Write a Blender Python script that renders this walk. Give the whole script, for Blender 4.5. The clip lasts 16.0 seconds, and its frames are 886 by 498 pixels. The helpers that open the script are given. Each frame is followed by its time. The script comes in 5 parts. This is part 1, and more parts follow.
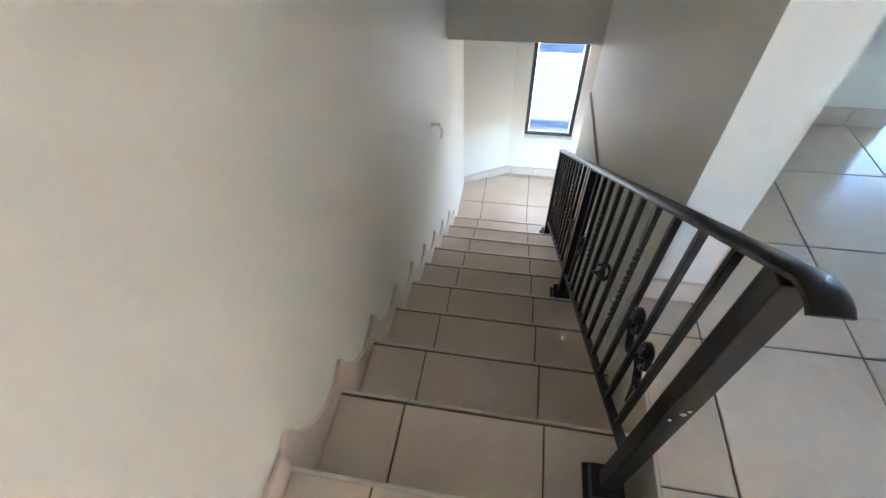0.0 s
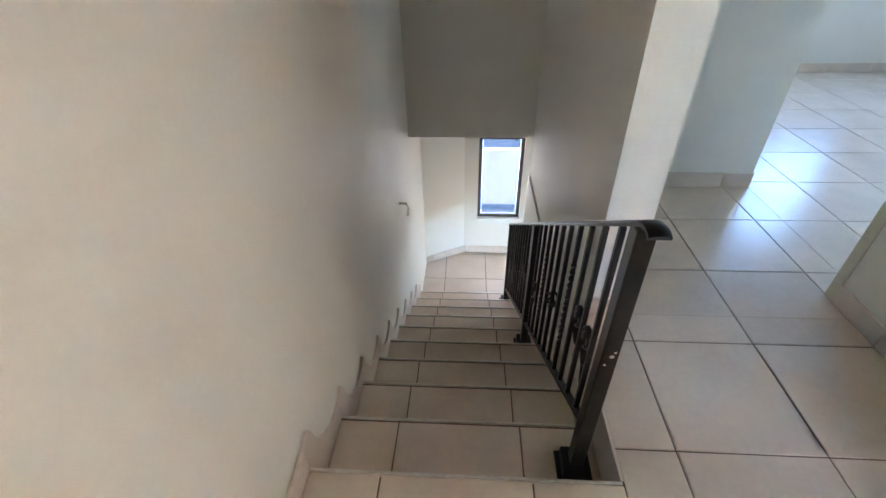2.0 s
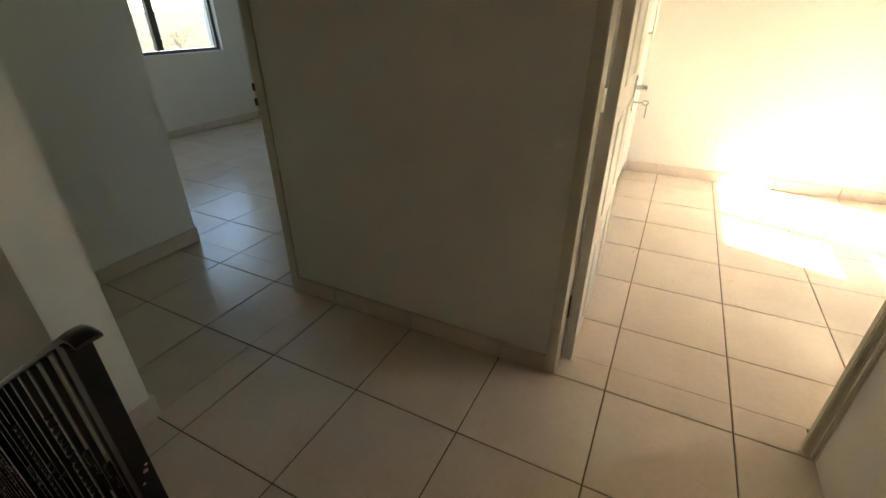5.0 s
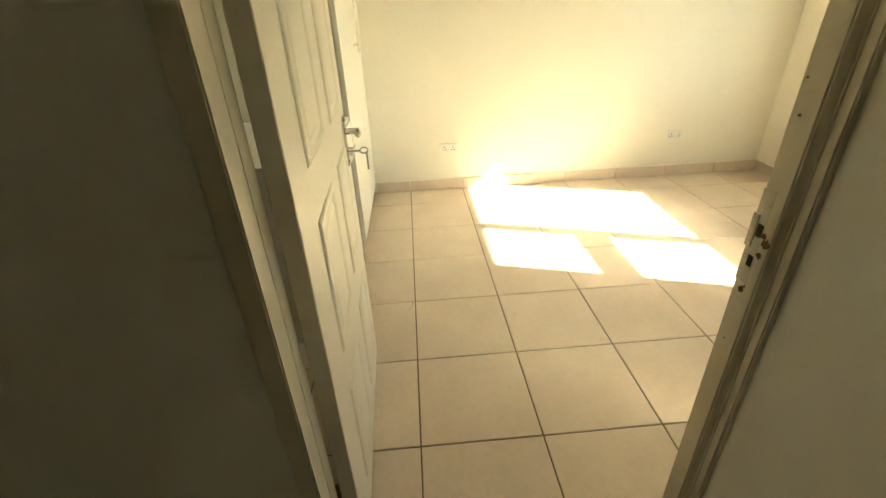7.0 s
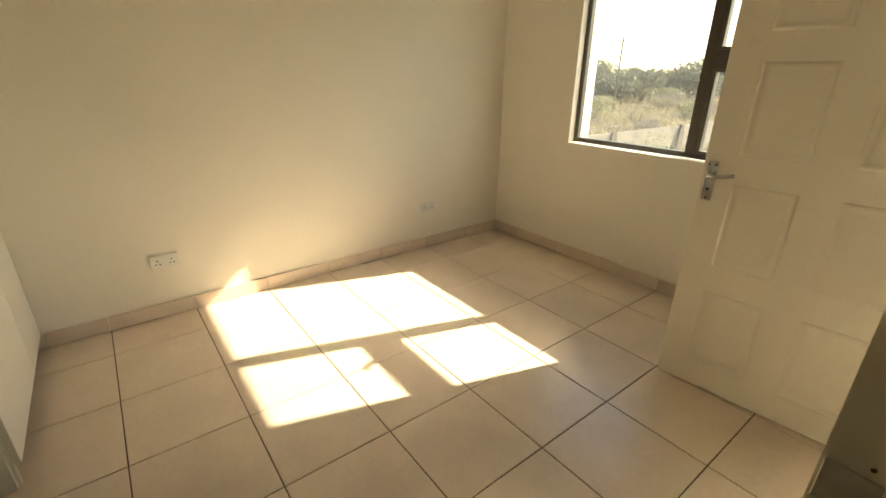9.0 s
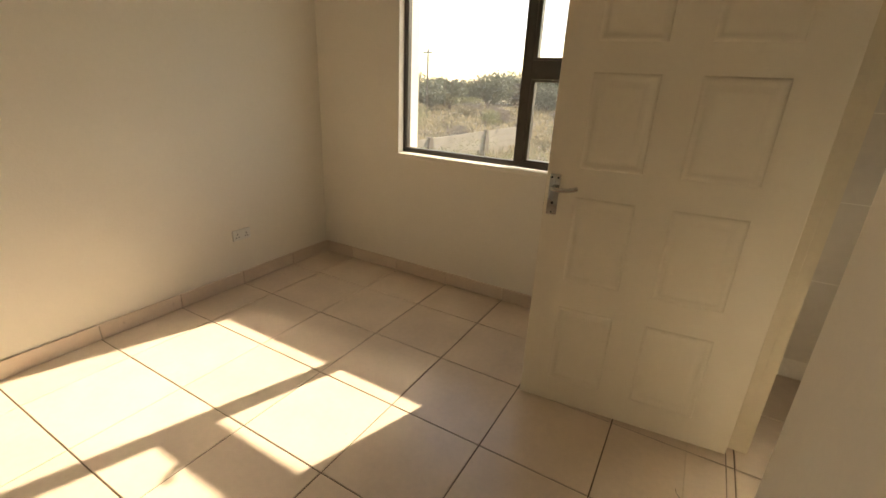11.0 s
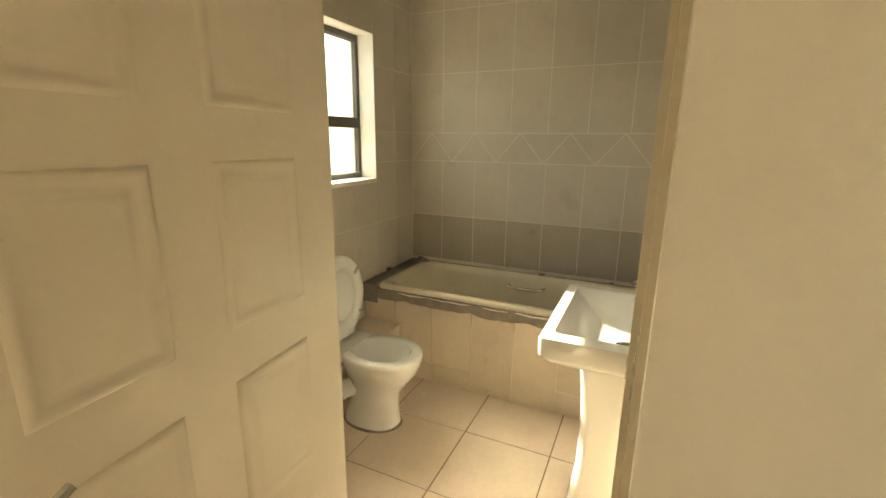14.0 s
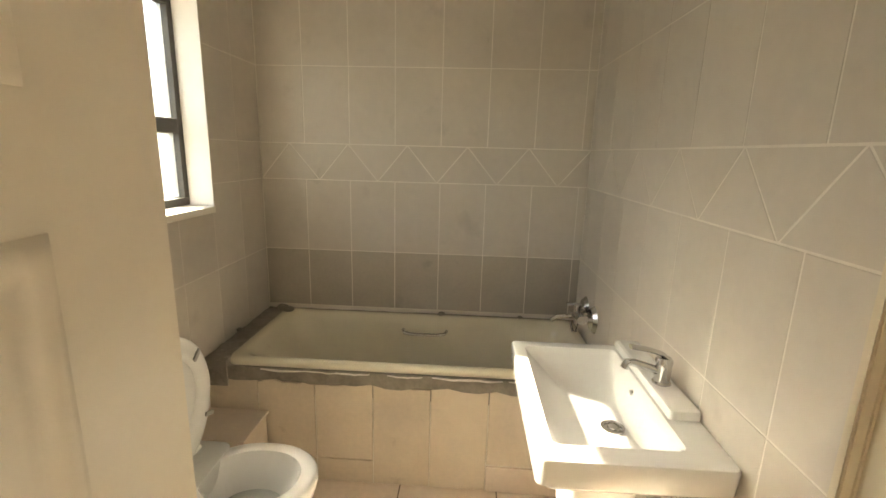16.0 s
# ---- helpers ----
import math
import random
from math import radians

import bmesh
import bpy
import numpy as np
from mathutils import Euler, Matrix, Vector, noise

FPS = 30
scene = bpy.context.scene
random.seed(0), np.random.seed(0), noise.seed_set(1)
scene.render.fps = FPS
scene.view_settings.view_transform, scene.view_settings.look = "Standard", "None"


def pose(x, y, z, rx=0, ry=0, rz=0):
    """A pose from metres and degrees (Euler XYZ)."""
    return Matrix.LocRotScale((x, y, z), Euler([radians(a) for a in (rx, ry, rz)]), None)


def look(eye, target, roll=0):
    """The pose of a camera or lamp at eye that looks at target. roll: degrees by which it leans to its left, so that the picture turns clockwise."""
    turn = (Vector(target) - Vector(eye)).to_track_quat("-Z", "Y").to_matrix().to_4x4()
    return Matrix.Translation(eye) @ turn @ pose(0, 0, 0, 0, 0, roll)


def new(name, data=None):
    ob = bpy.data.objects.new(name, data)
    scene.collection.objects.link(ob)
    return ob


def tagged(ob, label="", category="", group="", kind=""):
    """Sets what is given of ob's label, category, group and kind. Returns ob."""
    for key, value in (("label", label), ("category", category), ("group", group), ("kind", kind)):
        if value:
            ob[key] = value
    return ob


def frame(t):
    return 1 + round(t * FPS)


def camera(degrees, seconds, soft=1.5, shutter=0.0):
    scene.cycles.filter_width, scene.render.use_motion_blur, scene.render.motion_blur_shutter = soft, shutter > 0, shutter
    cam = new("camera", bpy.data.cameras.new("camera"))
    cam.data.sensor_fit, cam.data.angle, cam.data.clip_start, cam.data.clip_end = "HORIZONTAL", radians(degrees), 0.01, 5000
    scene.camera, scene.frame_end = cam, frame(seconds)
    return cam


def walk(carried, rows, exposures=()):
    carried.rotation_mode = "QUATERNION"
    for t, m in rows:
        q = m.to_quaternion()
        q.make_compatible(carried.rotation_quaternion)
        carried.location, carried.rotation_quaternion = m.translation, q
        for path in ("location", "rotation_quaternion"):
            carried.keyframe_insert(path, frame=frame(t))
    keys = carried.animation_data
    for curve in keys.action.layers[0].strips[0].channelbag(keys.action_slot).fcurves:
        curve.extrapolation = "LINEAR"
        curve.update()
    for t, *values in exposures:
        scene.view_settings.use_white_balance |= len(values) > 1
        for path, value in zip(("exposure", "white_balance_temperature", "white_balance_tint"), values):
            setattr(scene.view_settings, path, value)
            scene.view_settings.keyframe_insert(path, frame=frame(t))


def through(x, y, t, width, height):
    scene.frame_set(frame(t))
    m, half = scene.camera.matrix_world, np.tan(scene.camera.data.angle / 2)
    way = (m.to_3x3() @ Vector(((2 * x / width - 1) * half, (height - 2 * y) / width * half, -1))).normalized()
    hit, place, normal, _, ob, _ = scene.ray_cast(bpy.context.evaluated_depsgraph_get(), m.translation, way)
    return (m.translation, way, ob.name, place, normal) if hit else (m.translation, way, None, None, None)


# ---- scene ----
# the camera and its walk
cam = camera(90.3, 16.0)
PATH = [
    (0, (-0.171, 0.509, 1.179), (-0.447, 1.809, -0.315), -3.1),
    (0.5, (-0.219, 0.367, 1.228), (-0.308, 1.846, -0.115), 1.3),
    (1, (-0.173, 0.211, 1.241), (-0.282, 1.756, -0.025), 1.0),
    (1.5, (-0.167, 0.139, 1.256), (-0.295, 1.728, 0.048), -0.5),
    (2, (-0.192, 0.126, 1.258), (-0.306, 1.738, 0.08), -1.4),
    (2.5, (-0.198, 0.122, 1.262), (-0.232, 1.742, 0.09), -3.0),
    (3, (-0.193, 0.114, 1.266), (-0.048, 1.726, 0.091), -2.9),
    (3.5, (-0.164, 0.104, 1.276), (0.267, 1.671, 0.111), -2.1),
    (4, (-0.117, 0.085, 1.291), (0.696, 1.517, 0.156), -1.0),
    (4.5, (-0.085, 0.041, 1.306), (1.099, 1.243, 0.233), -0.9),
    (5, (-0.092, -0.001, 1.293), (1.475, 0.794, 0.337), -0.0),
    (7.5, (0.975, -0.08, 1.333), (2.682, -0.383, 0.337), -1.9),
    (8, (1.184, -0.14, 1.327), (2.826, -0.715, 0.341), -0.8),
    (8.5, (1.309, -0.186, 1.347), (2.895, -1.039, 0.478), 0.7),
    (9, (1.353, -0.18, 1.361), (2.823, -1.311, 0.613), 0.5),
    (11.5, (1.814, -0.595, 1.342), (2.305, -2.392, 0.614), 1.0),
    (12, (2.022, -0.784, 1.387), (1.862, -2.614, 0.598), -1.3),
    (12.5, (2.126, -0.957, 1.369), (1.382, -2.638, 0.58), 1.0),
    (13, (2.219, -1.12, 1.396), (1.015, -2.542, 0.669), 2.3),
    (13.5, (2.32, -1.307, 1.444), (0.733, -2.388, 0.885), 1.7),
    (14, (2.241, -1.439, 1.444), (0.477, -2.252, 0.966), 0.6),
    (14.5, (2.055, -1.59, 1.416), (0.201, -2.178, 0.951), 1.0),
    (15, (1.883, -1.739, 1.404), (0.001, -2.11, 0.839), 2.2),
    (15.5, (1.782, -1.86, 1.417), (-0.122, -2.015, 0.824), 1.5),
    (16, (1.732, -1.892, 1.465), (-0.219, -1.998, 1.037), 1.5),
]
EXPOSURES = [(0, 5.65, 5350, 9), (0.5, 5.5, 5450, 10), (2, 5.35, 5550, 12), (3.5, 5.35, 5700, 13), (4, 5.45, 5750, 13), (4.5, 4.6, 5500, 9), (5, 3.4, 7200, 5), (7.5, 2.55, 8300, -11), (8, 1.9, 8200, -3), (9, 1.65, 8400, 1),
             (11.5, 1.05, 8500, 11), (12, 1.0, 8400, 12), (12.5, 1.0, 9000, 14), (13.5, 1.92, 8900, 1), (14.5, 2.02, 8900, 1), (16, 2.15, 7700, 7)]
walk(cam, [(t, look(eye, target, roll)) for t, eye, target, roll in PATH],
     exposures=EXPOSURES)

# ---- world and sun ----
SUN = Vector((-0.33, -1.0, 0.76)).normalized()
world = bpy.data.worlds.new("world")
scene.world = world
world.use_nodes = True
wn = world.node_tree.nodes
sky = wn.new("ShaderNodeTexSky")
sky.sky_type = "NISHITA"
sky.sun_disc = False
sky.sun_elevation = math.asin(SUN.z)
sky.sun_rotation = math.atan2(SUN.x, SUN.y)
sky.dust_density = 0.5
wn["Background"].inputs["Strength"].default_value = 0.15
world.node_tree.links.new(sky.outputs[0], wn["Background"].inputs["Color"])
sun_data = bpy.data.lights.new("sun", "SUN")
sun_data.energy, sun_data.angle, sun_data.color = 5.0, radians(0.6), (1.0, 0.94, 0.84)
sun = new("sun", sun_data)
sun.matrix_world = look(SUN * 40, (0, 0, 0))


def daylight(name, where, target, width, height, watts, color):
    """Sky light entering through the upper part of a window's opening."""
    d = bpy.data.lights.new(name, "AREA")
    d.shape, d.size, d.size_y, d.energy, d.color = "RECTANGLE", width, height, watts, color
    ob = new(name, d)
    ob.matrix_world = look(where, target)


daylight("far_window_daylight", (3.16, 5.04, 1.74), (3.16, 3.0, 0.9), 1.36, 0.46, 0.27, (0.55, 0.79, 1.0))
daylight("stair_window_daylight", (0.12, 4.345, -0.84), (0.12, 2.0, -1.4), 0.42, 0.86, 0.20, (1.0, 0.87, 0.76))


# ---- materials ----
def material(name, color, rough=0.5, metal=0.0, vary=0.08, scale=6.0, bump=0.0, bump_scale=120.0,
             coat=0.0, spots=None, per_object=0.0, fine=60.0):
    """A painted or glazed surface: two scales of mottling, fine relief, optional stains."""
    m = bpy.data.materials.new(name)
    m.use_nodes = True
    n, l = m.node_tree.nodes, m.node_tree.links
    b = n["Principled BSDF"]
    b.inputs["Metallic"].default_value = metal
    b.inputs["Coat Weight"].default_value = coat
    b.inputs["Coat Roughness"].default_value = 0.08
    tc = n.new("ShaderNodeTexCoord")
    n1 = n.new("ShaderNodeTexNoise")
    n1.inputs["Scale"].default_value = scale
    n1.inputs["Detail"].default_value = 5
    n2 = n.new("ShaderNodeTexNoise")
    n2.inputs["Scale"].default_value = fine
    n2.inputs["Detail"].default_value = 4
    geo = n.new("ShaderNodeNewGeometry")
    for k in (n1, n2):
        l.new(geo.outputs["Position"], k.inputs["Vector"])
    add = n.new("ShaderNodeMath")
    add.operation = "MULTIPLY_ADD"
    add.inputs[1].default_value = 0.35
    l.new(n2.outputs["Fac"], add.inputs[0])
    mul = n.new("ShaderNodeMath")
    mul.operation = "MULTIPLY"
    mul.inputs[1].default_value = 0.65
    l.new(n1.outputs["Fac"], mul.inputs[0])
    l.new(mul.outputs[0], add.inputs[2])
    value = add.outputs[0]
    if per_object:
        info = n.new("ShaderNodeObjectInfo")
        pa = n.new("ShaderNodeMath")
        pa.operation = "MULTIPLY_ADD"
        pa.inputs[1].default_value = per_object
        l.new(info.outputs["Random"], pa.inputs[0])
        l.new(value, pa.inputs[2])
        value = pa.outputs[0]
    ramp = n.new("ShaderNodeValToRGB")
    c = Vector(color)
    ramp.color_ramp.elements[0].position, ramp.color_ramp.elements[1].position = 0.3, 0.75
    ramp.color_ramp.elements[0].color = (*(c * (1 - vary)), 1)
    ramp.color_ramp.elements[1].color = (*[min(1.0, v * (1 + vary)) for v in c], 1)
    l.new(value, ramp.inputs[0])
    out = ramp.outputs[0]
    if spots:
        sc, amount, low = spots
        n3 = n.new("ShaderNodeTexNoise")
        n3.inputs["Scale"].default_value, n3.inputs["Detail"].default_value = low, 6
        l.new(geo.outputs["Position"], n3.inputs["Vector"])
        r3 = n.new("ShaderNodeValToRGB")
        r3.color_ramp.elements[0].position, r3.color_ramp.elements[1].position = 1 - amount, min(1, 1 - amount + 0.12)
        l.new(n3.outputs["Fac"], r3.inputs[0])
        mix = n.new("ShaderNodeMix")
        mix.data_type = "RGBA"
        l.new(r3.outputs[0], mix.inputs["Factor"])
        l.new(out, mix.inputs["A"])
        mix.inputs["B"].default_value = (*sc, 1)
        out = mix.outputs["Result"]
    l.new(out, b.inputs["Base Color"])
    rr = n.new("ShaderNodeMapRange")
    rr.inputs["To Min"].default_value, rr.inputs["To Max"].default_value = max(0.02, rough * 0.8), min(1, rough * 1.25)
    l.new(n1.outputs["Fac"], rr.inputs["Value"])
    l.new(rr.outputs[0], b.inputs["Roughness"])
    if bump:
        n4 = n.new("ShaderNodeTexNoise")
        n4.inputs["Scale"].default_value, n4.inputs["Detail"].default_value = bump_scale, 3
        l.new(geo.outputs["Position"], n4.inputs["Vector"])
        bp = n.new("ShaderNodeBump")
        bp.inputs["Strength"].default_value, bp.inputs["Distance"].default_value = bump, 0.002
        l.new(n4.outputs["Fac"], bp.inputs["Height"])
        l.new(bp.outputs[0], b.inputs["Normal"])
    return m


def glass(name, rough=0.0, tint=(1, 1, 1)):
    m = bpy.data.materials.new(name)
    m.use_nodes = True
    b = m.node_tree.nodes["Principled BSDF"]
    b.inputs["Transmission Weight"].default_value = 1.0
    b.inputs["Roughness"].default_value = rough
    b.inputs["Base Color"].default_value = (*tint, 1)
    b.inputs["IOR"].default_value = 1.05 if rough == 0 else 1.3
    return m


def scattering_glass(name, scatter, rough=0.0, tint=(1, 1, 1)):
    """A pane of glass that scatters part of the light: an obscuring finish, or a haze veil added to a clear pane."""
    m = glass(name, rough, tint)
    n, l = m.node_tree.nodes, m.node_tree.links
    out, base = n["Material Output"], n["Principled BSDF"].outputs[0]
    tr, mix = n.new("ShaderNodeBsdfTranslucent"), n.new("ShaderNodeMixShader")
    geo, grain, amount = n.new("ShaderNodeNewGeometry"), n.new("ShaderNodeTexNoise"), n.new("ShaderNodeMapRange")
    grain.inputs["Scale"].default_value, grain.inputs["Detail"].default_value = 5.0, 6
    amount.inputs["To Min"].default_value, amount.inputs["To Max"].default_value = scatter * 0.75, min(1.0, scatter * 1.25)
    l.new(geo.outputs["Position"], grain.inputs["Vector"])
    l.new(grain.outputs["Fac"], amount.inputs["Value"])
    l.new(amount.outputs[0], mix.inputs[0])
    tr.inputs["Color"].default_value = (0.92, 0.92, 0.90, 1)
    l.new(base, mix.inputs[1])
    l.new(tr.outputs[0], mix.inputs[2])
    l.new(mix.outputs[0], out.inputs["Surface"])
    return m


def leafy(name, color, through, vary):
    """Thin dry leaves or blades that let some light through."""
    m = material(name, color, 0.9, vary=vary, scale=0.6, fine=5)
    n, l = m.node_tree.nodes, m.node_tree.links
    b, out = n["Principled BSDF"], n["Material Output"]
    tr, mix = n.new("ShaderNodeBsdfTranslucent"), n.new("ShaderNodeMixShader")
    mix.inputs[0].default_value = through
    l.new(b.inputs["Base Color"].links[0].from_socket, tr.inputs["Color"])
    l.new(b.outputs[0], mix.inputs[1])
    l.new(tr.outputs[0], mix.inputs[2])
    l.new(mix.outputs[0], out.inputs["Surface"])
    return m


PAINT = material("cream_wall_paint", (0.86, 0.815, 0.73), 0.55, vary=0.03, scale=1.6, bump=0.25, bump_scale=90)
CEIL = material("white_ceiling_paint", (0.82, 0.80, 0.76), 0.8, vary=0.02, scale=1.2)
TILE = material("beige_floor_tile", (0.72, 0.595, 0.478), 0.24, vary=0.09, scale=4.5, bump=0.12, bump_scale=35,
                per_object=0.18, fine=40, spots=((0.50, 0.40, 0.30), 0.30, 9))
GROUT = material("dark_floor_grout", (0.15, 0.105, 0.068), 0.9, vary=0.25, scale=8)
SKIRT = material("beige_skirting_tile", (0.70, 0.585, 0.485), 0.3, vary=0.08, scale=7, per_object=0.2, spots=((0.5, 0.4, 0.3), 0.3, 14))
WALLTILE = material("greige_wall_tile", (0.60, 0.545, 0.47), 0.3, vary=0.07, scale=4, per_object=0.15, fine=25,
                    spots=((0.54, 0.49, 0.42), 0.36, 6))
DARKTILE = material("taupe_wall_tile", (0.44, 0.395, 0.325), 0.32, vary=0.10, scale=5, per_object=0.15, spots=((0.36, 0.33, 0.27), 0.35, 7))
PANELTILE = material("cream_bath_panel_tile", (0.66, 0.56, 0.44), 0.35, vary=0.10, scale=5, per_object=0.2, spots=((0.50, 0.39, 0.29), 0.33, 9))
WALLGROUT = material("white_tile_grout", (0.78, 0.73, 0.65), 0.85, vary=0.1, scale=9)
CEMENT = material("raw_grey_cement", (0.27, 0.24, 0.20), 0.95, vary=0.3, scale=14, bump=1.0, bump_scale=50, spots=((0.45, 0.40, 0.33), 0.33, 16))
IRON = material("dark_bronze_painted_steel", (0.035, 0.030, 0.029), 0.36, metal=0.3, vary=0.25, scale=20, bump=0.2)
# bronze lightened to hold the glare that veils the window frames
ALU = material("dark_bronze_aluminium", (0.095, 0.088, 0.078), 0.42, metal=0.3, vary=0.15, scale=10)
DOOR = material("cream_gloss_door_paint", (0.80, 0.735, 0.62), 0.33, vary=0.03, scale=3, bump=0.35, bump_scale=45)
FRAME = material("cream_door_frame_paint", (0.70, 0.62, 0.475), 0.38, vary=0.06, scale=8, bump=0.3, bump_scale=40,
                 spots=((0.28, 0.17, 0.09), 0.235, 17))
RUST = material("rusty_bare_steel", (0.20, 0.10, 0.05), 0.8, metal=0.3, vary=0.5, scale=60, bump=0.6)
STEEL = material("paint_smeared_steel", (0.52, 0.48, 0.39), 0.35, metal=0.5, vary=0.2, scale=40, bump=0.4, spots=((0.20, 0.11, 0.06), 0.30, 60))
# near-black for black parts, and for the shade inside small holes
DARK = material("black_parts_and_hole_shade", (0.03, 0.025, 0.02), 0.8, vary=0.3, scale=40)
CHROME = material("polished_chrome", (0.62, 0.62, 0.62), 0.10, metal=1.0, vary=0.06, scale=30)
NOSING = material("brushed_aluminium_trim", (0.80, 0.74, 0.65), 0.30, metal=0.7, vary=0.12, scale=30)
CERAMIC = material("white_vitreous_china", (0.86, 0.855, 0.83), 0.12, vary=0.015, scale=4, coat=0.4)
ENAMEL = material("ivory_bath_enamel", (0.76, 0.70, 0.55), 0.16, vary=0.04, scale=5, coat=0.3, spots=((0.70, 0.62, 0.48), 0.27, 14))
PLASTIC = material("white_seat_plastic", (0.84, 0.835, 0.80), 0.25, vary=0.02, scale=6)
GREYPLASTIC = material("grey_plastic", (0.42, 0.41, 0.38), 0.5, vary=0.1, scale=20)
MELAMINE = material("white_melamine_board", (0.80, 0.775, 0.71), 0.35, vary=0.025, scale=2.5)
GREYBOARD = material("grey_melamine_board", (0.66, 0.635, 0.55), 0.42, vary=0.03, scale=2.5)
SOIL = material("dry_grass_ground", (0.13, 0.10, 0.065), 1.0, vary=0.35, scale=0.35, fine=4, bump=1, bump_scale=6,
                spots=((0.19, 0.15, 0.09), 0.42, 0.12))
PAVER = material("pale_grey_paver", (0.36, 0.36, 0.36), 0.85, vary=0.18, scale=6, per_object=0.2)
STRAW = leafy("dry_grass_blades", (0.34, 0.285, 0.185), 0.35, 0.4)
# far foliage colours, lightened and greyed to hold the haze of distance
LEAF = leafy("haze_greyed_olive_leaves", (0.175, 0.185, 0.135), 0.2, 0.45)
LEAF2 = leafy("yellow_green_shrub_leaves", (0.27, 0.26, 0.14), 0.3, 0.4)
DRYBUSH = leafy("haze_paled_brown_scrub", (0.27, 0.225, 0.19), 0.25, 0.4)
TWIG = material("grey_brown_twigs", (0.16, 0.125, 0.10), 0.9, vary=0.3, scale=2)
PLASTER = material("weathered_concrete_wall", (0.30, 0.26, 0.21), 0.9, vary=0.2, scale=0.8, spots=((0.20, 0.18, 0.15), 0.4, 1.5))
PALE = material("pale_house_plaster", (0.46, 0.42, 0.37), 0.9, vary=0.1, scale=0.8)
ROOF = material("dull_roof_sheet", (0.30, 0.26, 0.24), 0.7, vary=0.2, scale=1)
# slight scatter in the clear pane lays a haze veil over the outside view
GLASS = scattering_glass("haze_veiled_window_glass", 0.016)
# obscure stair pane; its dark tint is set to dim the bright yard
OBSCURE = glass("grey_obscure_stair_glass", 0.20, (0.092, 0.098, 0.106))
# grey tint added to cut the daylight reaching the far room
TINTED = glass("dimming_grey_glass", 0.0, (0.52, 0.55, 0.60))
FROST = scattering_glass("frosted_window_glass", 0.06, 0.45, (0.93, 0.95, 0.96))


# ---- mesh helpers ----
def smooth(me):
    for p in me.polygons:
        p.use_smooth = True


def mesh_from(bm, name, mat, soft=False, angle=35):
    me = bpy.data.meshes.new(name)
    bmesh.ops.recalc_face_normals(bm, faces=bm.faces)
    bm.to_mesh(me)
    bm.free()
    if mat:
        me.materials.append(mat)
    if soft:
        smooth(me)
        me.set_sharp_from_angle(angle=radians(angle))
    return me


def part(name, bm, mat, parent=None, label="", soft=False, angle=35):
    ob = new(name, mesh_from(bm, name, mat, soft, angle))
    ob.parent = parent
    return tagged(ob, label)


def thing(name, at=(0, 0, 0), label="", category="", group="", kind=""):
    ob = new(name)
    ob.location = at
    return tagged(ob, label, category, group, kind)


def box(bm, x0, x1, y0, y1, z0, z1, bevel=0.0, seg=2):
    r = bmesh.ops.create_cube(bm, size=1, matrix=Matrix.Translation(((x0 + x1) / 2, (y0 + y1) / 2, (z0 + z1) / 2))
                              @ Matrix.Diagonal((abs(x1 - x0), abs(y1 - y0), abs(z1 - z0), 1)))
    if bevel:
        es = {e for v in r["verts"] for e in v.link_edges}
        bmesh.ops.bevel(bm, geom=list(es), offset=bevel, segments=seg, profile=0.6, affect="EDGES")
    return bm


def boxes(*rows, bevel=0.0):
    bm = bmesh.new()
    for r in rows:
        box(bm, *r, bevel=bevel)
    return bm


def one(x0, x1, y0, y1, z0, z1, bevel=0.0, seg=2):
    return box(bmesh.new(), x0, x1, y0, y1, z0, z1, bevel, seg)


def rod(bm, a, b, r, sides=10, r2=None):
    a, b = Vector(a), Vector(b)
    d = b - a
    m = Matrix.Translation((a + b) / 2) @ d.to_track_quat("Z", "Y").to_matrix().to_4x4()
    bmesh.ops.create_cone(bm, cap_ends=True, segments=sides, radius1=r, radius2=r if r2 is None else r2, depth=d.length, matrix=m)
    return bm


def loft(bm, rings, cap0=True, cap1=True):
    """Skins rings of equal length, lists of points."""
    vs = [[bm.verts.new(p) for p in ring] for ring in rings]
    for a, b in zip(vs, vs[1:]):
        n = len(a)
        for i in range(n):
            bm.faces.new((a[i], a[(i + 1) % n], b[(i + 1) % n], b[i]))
    if cap0:
        bm.faces.new(vs[0])
    if cap1:
        bm.faces.new(vs[-1])
    return bm


def ring(cx, cy, z, rx, ry, n=32, power=2.0, shift=0.0):
    """A superellipse: power 2 is an ellipse, higher is squarer; shift makes one end (+y) slimmer."""
    out = []
    for i in range(n):
        a = 2 * math.pi * i / n
        c, s = math.cos(a), math.sin(a)
        u = math.copysign(abs(c) ** (2 / power), c)
        v = math.copysign(abs(s) ** (2 / power), s)
        out.append((cx + rx * u * (1 - shift * max(0, v)), cy + ry * v, z))
    return out


def tube(bm, pts, r, sides=8, flat=1.0):
    """A bent bar along points."""
    pts = [Vector(p) for p in pts]
    rings = []
    up = Vector((0, 0, 1))
    for i, p in enumerate(pts):
        d = (pts[min(i + 1, len(pts) - 1)] - pts[max(i - 1, 0)]).normalized()
        ref = up if abs(d.dot(up)) < 0.95 else Vector((1, 0, 0))
        s = d.cross(ref).normalized()
        t = s.cross(d).normalized()
        rings.append([p + s * r * flat * math.cos(2 * math.pi * k / sides) + t * r * math.sin(2 * math.pi * k / sides) for k in range(sides)])
    return loft(bm, rings)


